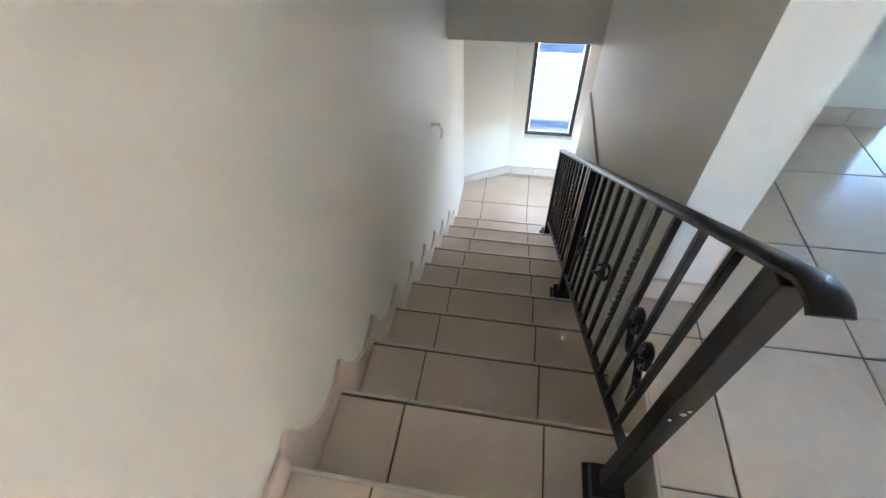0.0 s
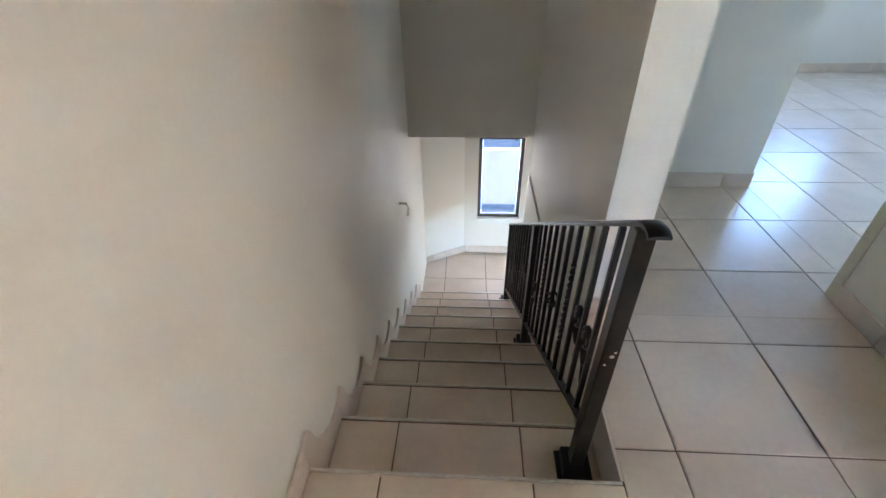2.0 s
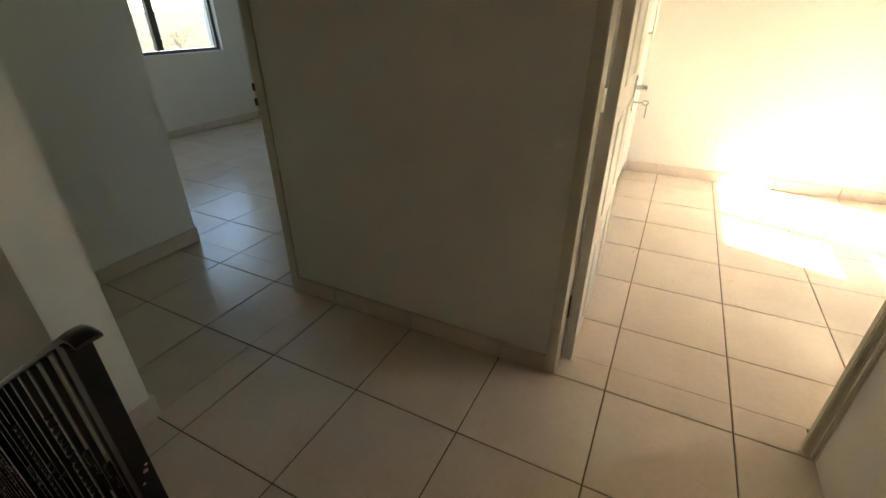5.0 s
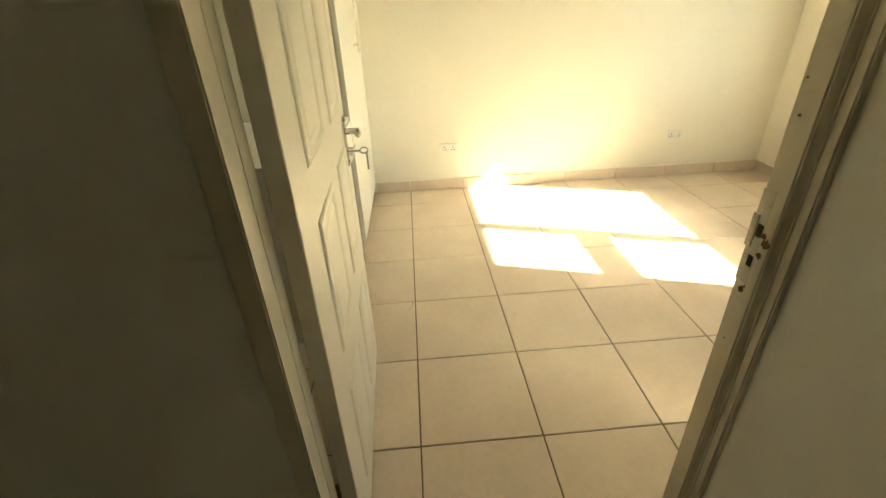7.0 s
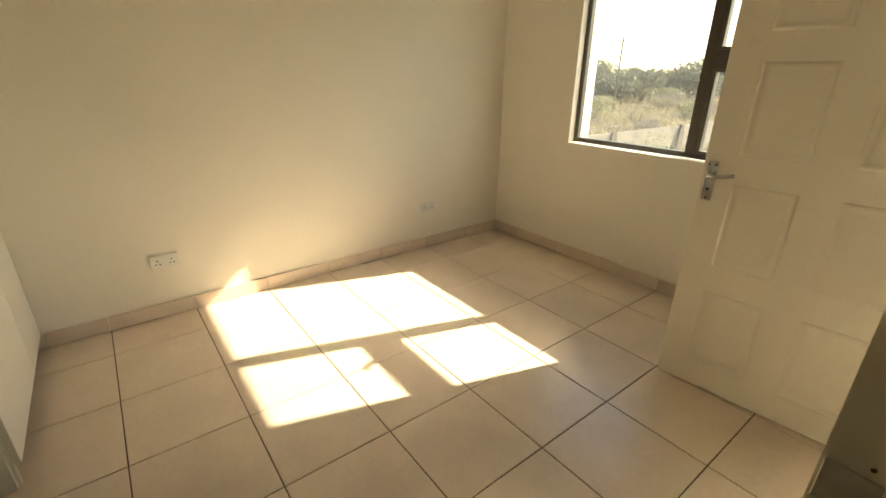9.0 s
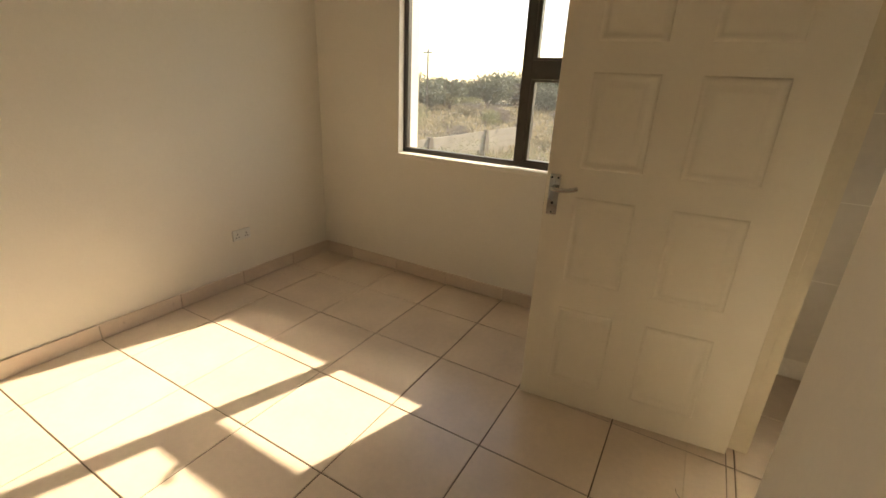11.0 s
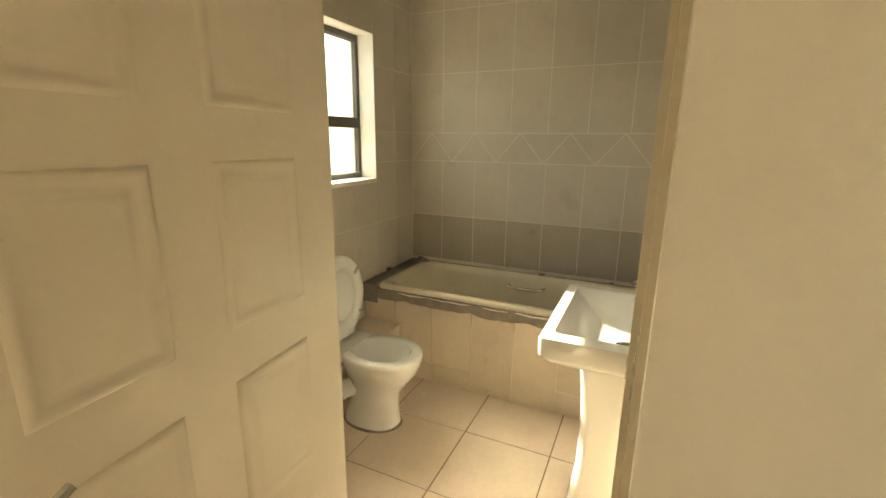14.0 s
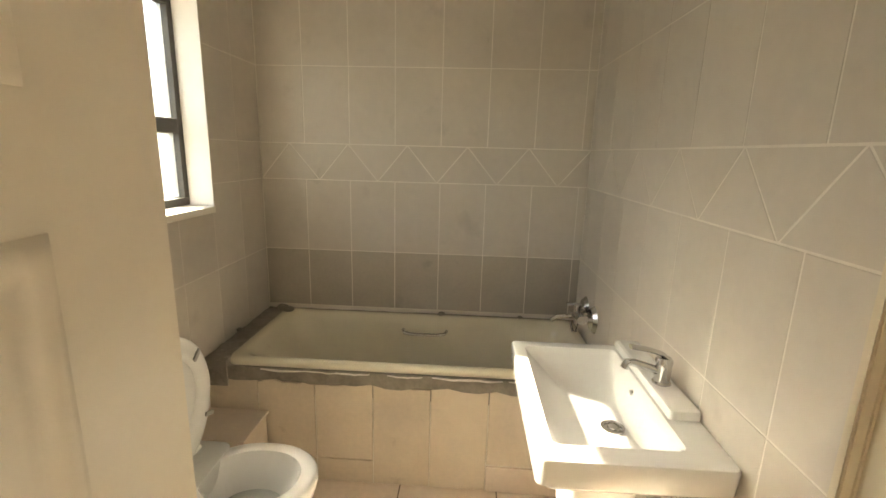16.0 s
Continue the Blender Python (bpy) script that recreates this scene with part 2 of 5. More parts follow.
def slab_mesh(pts, thick, chamfer=0.0016):
    """A flat piece with an eased top edge: outline pts (u, v), top at 0, going down."""
    n = len(pts)
    c = Vector((sum(p[0] for p in pts) / n, sum(p[1] for p in pts) / n))
    inner = []
    for i in range(n):
        p, a, b = Vector(pts[i]), Vector(pts[i - 1]), Vector(pts[(i + 1) % n])
        d = ((a - p).normalized() + (b - p).normalized())
        d = d.normalized() if d.length > 1e-6 else (c - p).normalized()
        if d.dot(c - p) < 0:
            d = -d
        inner.append(p + d * chamfer * 1.4)
    vs = [(*p, -thick) for p in pts] + [(*p, -chamfer) for p in pts] + [(*p, 0) for p in inner]
    fs = [tuple(reversed(range(n))), tuple(range(2 * n, 3 * n))]
    for k in (0, n):
        fs += [(k + i, k + (i + 1) % n, k + n + (i + 1) % n, k + n + i) for i in range(n)]
    return vs, fs


slab_cache = {}


def piece(name, pts, m, mat, parent, thick=0.010, chamfer=0.0016):
    """One tile: outline in its own plane, placed by m (z is the way it faces)."""
    p0 = pts[0]
    rel = tuple((round(p[0] - p0[0], 4), round(p[1] - p0[1], 4)) for p in pts)
    key = (name, rel, mat.name, thick)
    if key not in slab_cache:
        me = bpy.data.meshes.new(name)
        vs, fs = slab_mesh([Vector(p) for p in rel], thick, chamfer)
        me.from_pydata(vs, [], fs)
        me.materials.append(mat)
        slab_cache[key] = me
    ob = new(name, slab_cache[key])
    ob.parent = parent
    ob.matrix_local = m @ Matrix.Translation((p0[0], p0[1], 0))
    return ob


def plane_matrix(origin, u, v):
    u, v = Vector(u), Vector(v)
    w = u.cross(v)
    return Matrix(((u.x, v.x, w.x, origin[0]), (u.y, v.y, w.y, origin[1]), (u.z, v.z, w.z, origin[2]), (0, 0, 0, 1)))


def rect(a0, a1, b0, b1):
    return [(a0, b0), (a1, b0), (a1, b1), (a0, b1)]


T = 0.43
J = 0.0025
CEILING = 2.60
FLOOR_LOW = -1.75
RISE, GOING, NOSE_Y = 0.175, 0.283, 0.758
STAIR_L, STAIR_R = -0.651, 0.25


def floor_tiles(parent, x0, x1, y0, y1, z=0.0, off=(0.0, 0.0)):
    """Square tiles on the common grid, cut at the edges of the area."""
    for i in range(math.floor((x0 - off[0]) / T), math.ceil((x1 - off[0]) / T)):
        for k in range(math.floor((y0 - off[1]) / T), math.ceil((y1 - off[1]) / T)):
            gx, gy = i * T + off[0], k * T + off[1]
            a0, a1 = max(gx + J, x0), min(gx + T - J, x1)
            b0, b1 = max(gy + J, y0), min(gy + T - J, y1)
            if a1 - a0 > 0.01 and b1 - b0 > 0.01:
                piece("tile", rect(a0, a1, b0, b1), pose(0, 0, z), TILE, parent)


def skirting(parent, a, b, h=0.088, z=0.0, t=0.014, phase=0.0):
    """Tile skirting along a wall from a to b; the room lies to its left."""
    a, b = Vector((*a, z)), Vector((*b, z))
    u = (b - a).normalized()
    n = Vector((0, 0, 1)).cross(u)
    length = (b - a).length
    s = 0.0
    while s < length - 0.005:
        e = min(length, (s + phase if s == 0 and phase else s + T))
        bm = bmesh.new()
        box(bm, s + (0.002 if s else 0), e - 0.002, 0.001, t, 0.002, h, bevel=0.002, seg=1)
        ob = part("skirting_tile", bm, SKIRT, parent)
        ob.matrix_local = Matrix(((u.x, n.x, 0, a.x), (u.y, n.y, 0, a.y), (0, 0, 1, z), (0, 0, 0, 1)))
        s = e


def wall(name, rows, mat=None, label="", bevel=0.0):
    ob = new(name, mesh_from(boxes(*rows, bevel=bevel), name, mat or PAINT))
    return tagged(ob, label or "cream painted plaster wall", "wall", kind="structure")


# ---- structure ----
TUB_X, BATH_N, BATH_S = -0.62, -1.275, -3.01
BED_E, BED_S, BED_N = 4.157, -2.955, 0.90
WIN = (2.00, 3.44, 0.87, 2.055)       # bedroom window: x0, x1, z0, z1
BWIN = (-0.15, 0.665, 1.20, 2.05)    # bathroom window
FWIN = (2.42, 3.90, 0.86, 2.03)      # far room window
SWIN = (-0.10, 0.345, -1.30, -0.385)  # stair window
EXT = -3.19                          # outer face of the south wall


def floor_slab(name, rows, label):
    ob = new(name, mesh_from(boxes(*rows), name, GROUT))
    return tagged(ob, label, "floor", kind="structure")


floor_landing = floor_slab("floor_landing", [
    (STAIR_L - 0.1, STAIR_R, -0.66, NOSE_Y - 0.012, -0.20, -0.004),
    (STAIR_R, 1.43, -0.66, 1.43, -0.20, -0.004), (0.275, 1.43, 1.43, 2.52, -0.20, -0.004)], "beige ceramic floor tiles on the stair landing")
floor_bedroom = floor_slab("floor_bedroom", [(1.43, BED_E, BED_S, BED_N, -0.20, -0.004), (1.29, 1.43, BED_S, -0.79, -0.20, -0.004)],
                           "beige ceramic floor tiles with dark joints, sunlit")
floor_bathroom = floor_slab("floor_bathroom", [(TUB_X, 1.29, BATH_S, BATH_N, -0.20, -0.004)], "glossy beige bathroom floor tiles")
floor_far = floor_slab("floor_far_room", [(1.43, 4.235, 1.58, 5.0, -0.20, -0.004)], "beige floor tiles with blue daylight sheen")
floor_low = floor_slab("floor_half_landing", [(STAIR_L - 0.1, 1.35, 3.233, 4.2, FLOOR_LOW - 0.2, FLOOR_LOW - 0.004)],
                       "beige floor tiles of the lower half landing")

wall("wall_stair_west", [(STAIR_L - 0.15, STAIR_L, -0.80, 4.4, -2.2, CEILING)])
wall("wall_landing_south", [(STAIR_L, 1.29, -0.80, -0.66, -0.2, CEILING)])
wall("wall_stair_east", [(0.275, 0.435, 1.43, 3.25, -1.95, CEILING)])
wall("wall_stair_cheek", [(STAIR_R, 0.275, 0.73, 1.43, -1.0, -0.21), (0.262, 0.275, 1.43, 3.25, -1.95, -0.30)])
wall("wall_over_stairs", [(STAIR_L, 0.275, 3.25, 3.40, 0.0, CEILING)])
wall("wall_landing_north", [(0.435, 1.43, 2.52, 2.66, -0.2, CEILING)])
wall("wall_far_room_west", [(1.29, 1.43, 2.66, 5.0, -0.2, CEILING)])
wall("wall_half_landing_north", [
    (STAIR_L, SWIN[0], 4.2, 4.38, -2.0, 0.15), (SWIN[1], 1.5, 4.2, 4.38, -2.0, 0.15),
    (SWIN[0], SWIN[1], 4.2, 4.38, -2.0, SWIN[2]), (SWIN[0], SWIN[1], 4.2, 4.38, SWIN[3], 0.15)])
wall("wall_half_landing_east", [(1.35, 1.5, 3.25, 4.2, -3.2, 0.15)])
wall("wall_half_landing_south", [(0.435, 1.35, 3.25, 3.40, -1.0, 0.15)])
bm = bmesh.new()
loft(bm, [[(STAIR_L, 3.98, z), (-0.205, 4.22, z), (STAIR_L, 4.22, z)] for z in (-2.0, 0.02)])
tagged(new("wall_half_landing_corner", mesh_from(bm, "wall", PAINT)), "cream painted slanting corner wall", "wall", kind="structure")

# bedroom and bathroom walls
D1 = (-0.66, 0.21)   # entrance opening along y
D2 = (-2.275, -1.408)  # bathroom opening along y
HEAD = 2.08
BX = 1.225  # bathroom face of its thin wall
WB = 1.375  # bedroom face of the thin landing wall
wall("wall_landing_east", [(1.29, WB, D1[1], 1.555, -0.2, CEILING), (1.29, WB, D1[0], D1[1], HEAD, CEILING),
                           (1.29, WB, -1.403, D1[0], -0.2, CEILING), (1.29, WB, 1.555, 2.52, 2.12, CEILING)])
wall("wall_bathroom_east", [(BX, 1.29, D2[1], -0.80, -0.2, CEILING), (BX, 1.29, D2[0], D2[1], HEAD, CEILING),
                            (BX, 1.29, BATH_S, D2[0], -0.2, CEILING)])
wall("wall_bathroom_north", [(TUB_X, BX, BATH_N + 0.012, BATH_N + 0.13, -0.2, CEILING)])
wall("wall_bathroom_west", [(TUB_X - 0.15, TUB_X - 0.012, BATH_S, BATH_N + 0.13, -0.2, CEILING)])


def south_wall(name, x0, x1, y0, y1, w):
    wall(name, [(x0, w[0], y0, y1, -0.2, CEILING), (w[1], x1, y0, y1, -0.2, CEILING),
                (w[0], w[1], y0, y1, -0.2, w[2]), (w[0], w[1], y0, y1, w[3], CEILING)])


south_wall("wall_bathroom_south", TUB_X - 0.15, BX, EXT, BATH_S - 0.012, BWIN)
south_wall("wall_bedroom_south", BX, BED_E + 0.2, EXT, BED_S, WIN)
wall("wall_bedroom_east", [(BED_E, BED_E + 0.2, BED_S, BED_N + 0.15, -0.2, CEILING)])
wall("wall_bedroom_north", [(WB, BED_E, BED_N, BED_N + 0.12, -0.2, CEILING)])
south_wall("wall_far_room_north", 1.29, 4.4, 5.0, 5.2, FWIN)
wall("wall_far_room_east", [(4.235, 4.4, 1.2, 5.0, -0.2, CEILING)])
wall("wall_far_room_south", [(WB, 4.235, 1.40, 1.555, -0.2, CEILING)])
ceiling = new("ceiling", mesh_from(boxes((STAIR_L - 0.15, 1.43, -0.80, 5.2, CEILING, CEILING + 0.12), (1.43, 4.4, -0.80, 5.2, CEILING, CEILING + 0.12),
                                         (-0.77, 4.4, EXT, -0.80, CEILING, CEILING + 0.12), (STAIR_L, 1.5, 3.40, 4.38, 0.15, 0.27)), "ceiling", CEIL))
tagged(ceiling, "flat white painted ceiling", "ceiling", kind="structure")
# last box is an unseen wall, added to keep the sun off the yard
wall("wall_below_and_yard_shade", [(STAIR_L - 0.15, 4.4, EXT, EXT + 0.15, -3.2, -0.2), (1.5, 4.4, 5.05, 5.2, -3.2, -0.2), (STAIR_L - 0.15, 1.5, 4.25, 4.38, -3.2, -2.0), (-9.0, STAIR_L - 0.15, 4.2, 4.38, -3.2, 2.7)])


# ---- windows ----
def window(name, x0, x1, z0, z1, y, out, bars, panes, label, pane_mat=None, deep=0.05):
    """A metal window in the opening; y is the middle of its frame, out = +1 or -1 towards the outside."""
    root = thing(name, ((x0 + x1) / 2, y, z0), label, "window", kind="structure")
    off = Matrix.Translation((-(x0 + x1) / 2, -y, -z0))

    def put(nm, bm, mat, lab="", soft=False):
        bm.transform(off)
        return part(nm, bm, mat, root, lab, soft)
    f = 0.034
    bm = boxes((x0, x1, y - deep / 2, y + deep / 2, z0, z0 + f), (x0, x1, y - deep / 2, y + deep / 2, z1 - f, z1),
               (x0, x0 + f, y - deep / 2, y + deep / 2, z0 + f, z1 - f), (x1 - f, x1, y - deep / 2, y + deep / 2, z0 + f, z1 - f), bevel=0.003)
    put("window_frame", bm, ALU)
    for b in bars:
        put("mullion", one(b[0], b[1], y - deep / 2 - 0.004, y + deep / 2 + 0.004, b[2], b[3], 0.004), ALU)
    for p in panes:
        g = put("pane", one(p[0], p[1], y - 0.003, y + 0.003, p[2], p[3]), pane_mat or GLASS)
        g.visible_shadow = False
    return root, put


wx0, wx1, wz0, wz1 = WIN
MY = -3.03
w1, put1 = window("window_1", wx0, wx1, wz0 + 0.012, wz1, MY, -1,
                  [(2.560, 2.618, wz0 + 0.045, wz1 - 0.033), (wx0 + 0.034, 2.560, 1.385, 1.485)],
                  [(2.618, wx1 - 0.034, wz0 + 0.046, wz1 - 0.034), (wx0 + 0.034, 2.560, wz0 + 0.046, 1.385), (wx0 + 0.034, 2.560, 1.485, wz1 - 0.034)],
                  "dark bronze aluminium bedroom window with a top-hung casement", None, 0.038)
for z0, z1 in ((wz0 + 0.047, 1.384), (1.486, wz1 - 0.035)):
    put1("casement_frame", boxes((wx0 + 0.034, 2.558, MY - 0.022, MY + 0.022, z0, z0 + 0.014), (wx0 + 0.034, 2.558, MY - 0.022, MY + 0.022, z1 - 0.014, z1),
                                 (wx0 + 0.034, wx0 + 0.048, MY - 0.022, MY + 0.022, z0 + 0.014, z1 - 0.014),
                                 (2.534, 2.558, MY - 0.022, MY + 0.022, z0 + 0.014, z1 - 0.014), bevel=0.003), ALU)
bm = rod(bmesh.new(), (2.38, MY + 0.018, 1.492), (2.38, MY + 0.050, 1.492), 0.013)
tube(bm, [(2.38, MY + 0.045, 1.490), (2.370, MY + 0.054, 1.503), (2.352, MY + 0.056, 1.514), (2.336, MY + 0.054, 1.520), (2.322, MY + 0.050, 1.518)], 0.010)
put1("window_handle", bm, ALU, "curved dark casement handle", True)
sill = one(wx0 + 0.001, wx1 - 0.001, MY + 0.026, BED_S + 0.012, wz0 - 0.02, wz0 + 0.011, 0.004)
put1("window_sill", sill, PAINT, "white painted plaster sill")

bx0, bx1, bz0, bz1 = BWIN
BY = -3.145
w2, put2 = window("window_2", bx0, bx1, bz0 + 0.01, bz1, BY, -1, [(bx0 + 0.04, bx1 - 0.04, 1.515, 1.575)],
                  [(bx0 + 0.04, bx1 - 0.04, bz0 + 0.05, 1.515), (bx0 + 0.04, bx1 - 0.04, 1.575, bz1 - 0.04)],
                  "dark framed bathroom window with frosted panes", FROST)
put2("window_sill", one(bx0 + 0.001, bx1 - 0.001, BY + 0.026, BATH_S + 0.006, bz0 - 0.02, bz0 + 0.009, 0.004), PAINT, "white painted sill")
put2("window_reveal", boxes((bx0 + 0.0005, bx0 + 0.006, BY + 0.026, BATH_S, bz0 + 0.01, bz1), (bx1 - 0.006, bx1 - 0.0005, BY + 0.026, BATH_S, bz0 + 0.01, bz1)), CEIL,
     "white plastered window reveal")

sx0, sx1, sz0, sz1 = SWIN
w3, put3 = window("window_3", sx0, sx1, sz0, sz1, 4.27, 1, [], [(sx0 + 0.04, sx1 - 0.04, sz0 + 0.04, sz1 - 0.04)],
                  "narrow dark framed stair window with grey obscure glass", OBSCURE)
put3("window_sill", one(sx0 - 0.01, sx1 + 0.01, 4.188, 4.245, sz0 - 0.055, sz0 + 0.001, 0.004), CEIL, "white painted sill")
fx0, fx1, fz0, fz1 = FWIN
w4, put4 = window("window_4", fx0, fx1, fz0, fz1, 5.08, 1, [(3.13, 3.20, fz0 + 0.04, fz1 - 0.04)],
                  [(fx0 + 0.04, 3.13, fz0 + 0.04, fz1 - 0.04), (3.20, fx1 - 0.04, fz0 + 0.04, fz1 - 0.04)],
                  "dark framed window of the far room", TINTED)
put4("window_sill", one(fx0 + 0.001, fx1 - 0.001, 4.99, 5.05, fz0 - 0.02, fz0 + 0.005, 0.004), PAINT)


# ---- stairs ----
stairs = tagged(new("stairs", mesh_from(boxes(*[(STAIR_L, STAIR_R, NOSE_Y + k * GOING, NOSE_Y + (k + 1) * GOING, FLOOR_LOW - 0.2, -(k + 1) * RISE - 0.011)
                                                 for k in range(9)]), "stairs", GROUT)),
                "straight tiled staircase with metal nosings going down", "stairs", kind="structure")
CUTS = [STAIR_L + 0.001, -T, 0.0, STAIR_R - 0.001]
for k in range(10):
    y, z = NOSE_Y + k * GOING, -k * RISE
    for a, b in zip(CUTS, CUTS[1:]):
        a2, b2 = a + J, b - J
        piece("riser_tile", rect(a2, b2, 0.001, RISE - 0.013), plane_matrix((a2 + b2, y, z - RISE), (-1, 0, 0), (0, 0, 1)), TILE, stairs)
        if k < 9:
            piece("tread_tile", rect(a2, b2, y + 0.002, y + GOING - 0.014), pose(0, 0, z - RISE), TILE, stairs)
    bm = one(STAIR_L + 0.002, STAIR_R - 0.002, y - 0.0055, y + 0.0035, z - 0.006, z + 0.0018, 0.0015)
    part("nosing_strip", bm, NOSING, stairs, "worn aluminium nosing strip")
    # stepped skirting with a pointed fin over each nosing
    if k < 9:
        s = 0.5 + 0.5 * random.random()
        p, low = 0.098 + 0.016 * s, z - RISE
        q = 0.060 + 0.012 * random.random()
        pts = [(y + 0.004, low), (y + GOING + 0.002, low), (y + GOING + 0.002, low + 0.080), (y + GOING - 0.05, low + q + 0.010), (y + 0.205, low + q + 0.012),
               (y + 0.155, low + q + 0.040), (y + 0.115, low + q + 0.080), (y + 0.085, z + 0.020), (y + 0.064, z + p - 0.020), (y + 0.050, z + p),
               (y + 0.036, z + p - 0.008), (y + 0.020, z + p - 0.022), (y + 0.004, z + 0.080)]
        bm = bmesh.new()
        loft(bm, [[(x, p[0], p[1]) for p in pts] for x in (STAIR_L, STAIR_L + 0.011)])
        part("skirting_fin", bm, SKIRT, stairs, "rough-cut stair skirting tile")
        bm = bmesh.new()
        loft(bm, [[(x, p[0], p[1]) for p in ((y + 0.004, z - RISE), (y + GOING, z - RISE), (y + GOING, z - 0.05), (y + 0.02, z - 0.015))] for x in (STAIR_R - 0.002, STAIR_R + 0.010)])
        part("cheek_tile", bm, SKIRT, stairs)

# edge of the landing beside the stair
bm = one(STAIR_R - 0.006, STAIR_R + 0.004, NOSE_Y + 0.006, 1.43, -0.19, -0.001, 0.002)
tagged(new("trim", mesh_from(bm, "trim", SKIRT)), "tiled edge of the landing above the stairs", "trim", kind="structure")


# ---- stair railing ----
def railing():
    X = 0.16
    y0, y1, y2 = 0.885, 2.03, 3.17
    slope = -0.647
    top = lambda y: 0.772 + slope * (y - y0)
    low = lambda y: top(y) - 0.70
    tread = lambda y: FLOOR_LOW if y > NOSE_Y + 9 * GOING else -RISE * (1 + math.floor((y - NOSE_Y) / GOING + 1e-6))
    root = thing("stair_railing", (X, y0, -RISE), "dark bronze wrought steel stair railing with twisted bars and scrolls", "railing")
    inv = Matrix.Translation((-X, -y0, RISE))

    def put(nm, bm, mat=IRON, parent=None, lab="", soft=False):
        if parent is None:
            bm.transform(inv)
        return part(nm, bm, mat, parent or root, lab, soft)
    for y, zt, w in ((y0, top(y0), 0.021), (y1, top(y1), 0.020), (y2, top(y2), 0.020)):
        zb = tread(y)
        put("post", one(X - w, X + w, y - w, y + w, zb, zt - 0.004, 0.003))
        put("base_plate", one(X - 0.055, X + 0.055, y - 0.055, y + 0.055, zb, zb + 0.012, 0.003))
        put("base_box", one(X - 0.042, X + 0.042, y - 0.042, y + 0.042, zb + 0.012, zb + 0.062, 0.004))
    # handrail: a flat bar with rounded shoulders, drooping past the first post
    prof = [(-0.022, -0.004), (0.022, -0.004), (0.022, 0.003), (0.016, 0.008), (0.006, 0.010), (-0.006, 0.010), (-0.016, 0.008), (-0.022, 0.003)]
    path = [(y2 + 0.02, top(y2 + 0.02)), (y0 + 0.02, top(y0 + 0.02)), (y0 - 0.028, top(y0) + 0.018), (y0 - 0.045, top(y0) + 0.021), (y0 - 0.054, top(y0) + 0.022), (y0 - 0.064, top(y0) + 0.020), (y0 - 0.073, top(y0) + 0.015)]
    rings = []
    for i, (yy, zz) in enumerate(path):
        a, b = path[max(0, i - 1)], path[min(len(path) - 1, i + 1)]
        d = Vector((b[0] - a[0], b[1] - a[1])).normalized()
        nrm = Vector((d.y, -d.x))
        rings.append([(X + p[0], yy + nrm.x * p[1], zz + nrm.y * p[1]) for p in prof])
    put("handrail", loft(bmesh.new(), rings), lab="flat steel handrail with a drooping end", soft=True)

    def slanted(ya, yb, h0, w, t):
        bm = bmesh.new()
        return loft(bm, [[(X + sx * w, y, h0(y) + sz * t) for sx, sz in ((-1, -1), (1, -1), (1, 1), (-1, 1))] for y in (ya, yb)])
    put("bottom_rail", slanted(y0 + 0.02, y1 - 0.02, low, 0.012, 0.008))
    put("bottom_rail", slanted(y1 + 0.02, y2 - 0.02, low, 0.012, 0.008))

    def baluster(y, twisted):
        bm = bmesh.new()
        zb, zt, r = low(y), top(y) - 0.004, 0.0075
        if not twisted:
            return box(bm, X - r, X + r, y - r, y + r, zb, zt, 0.0015, 1)
        n = 44
        rings = []
        for i in range(n + 1):
            f = i / n
            a = 0 if f < 0.22 or f > 0.80 else (f - 0.22) / 0.58 * math.pi * 7
            a = a if f <= 0.80 else math.pi * 7
            rings.append([(X + r * 1.35 * math.cos(a + math.pi / 4 + q * math.pi / 2), y + r * 1.35 * math.sin(a + math.pi / 4 + q * math.pi / 2), zb + (zt - zb) * f) for q in range(4)])
        return loft(bm, rings)

    def scroll(y, zc, flip, tail):
        """A flat bar curled to a loop above and hooked below; one of each pair ends in a tapering leaf."""
        bm = bmesh.new()
        loop = []
        for i in range(34):
            a = -0.5 * math.pi + i / 33 * math.pi * 3.2
            r = 1 - i / 52
            loop.append((X, y + flip * 0.030 * r * math.cos(a), zc + 0.048 * r * math.sin(a)))
        hook = [(X, y - flip * 0.040, zc - 0.062), (X, y - flip * 0.034, zc - 0.078), (X, y - flip * 0.018, zc - 0.072)]
        tube(bm, hook + loop, 0.0075, 6, 1.4)
        for k in range(3 if tail else 0):
            rod(bm, (X, y - flip * (0.016 + 0.004 * k), zc - 0.060 - 0.036 * k), (X, y - flip * (0.020 + 0.004 * k), zc - 0.096 - 0.036 * k), 0.0085 - 0.002 * k, 6, 0.0065 - 0.002 * k)
        return bm

    def cage(y, zc):
        bm = bmesh.new()
        for q in range(4):
            pts = []
            for i in range(13):
                f = i / 12
                a = q * math.pi / 2 + f * math.pi * 1.1
                rr = 0.030 * math.sin(math.pi * f)
                pts.append((X + rr * math.cos(a), y + rr * math.sin(a), zc - 0.045 + 0.09 * f))
            tube(bm, pts, 0.0045, 5)
        return bm
    for ya, yb, n in ((y0, y1, 11), (y1, y2, 11)):
        for i in range(1, n):
            y = ya + (yb - ya) * i / n
            put("baluster", baluster(y, i in (4, 8)), lab="twisted square bar" if i in (4, 8) else "")
        for i, f in ((1.5, 1), (2.5, 1), (n - 1.5, -1)):
            y = ya + (yb - ya) * i / n
            put("scroll", scroll(y, low(y) + 0.30 + 0.05 * (i - 1.5) * (i < 3), f, i != 2.5), lab="forged S scroll", soft=True)
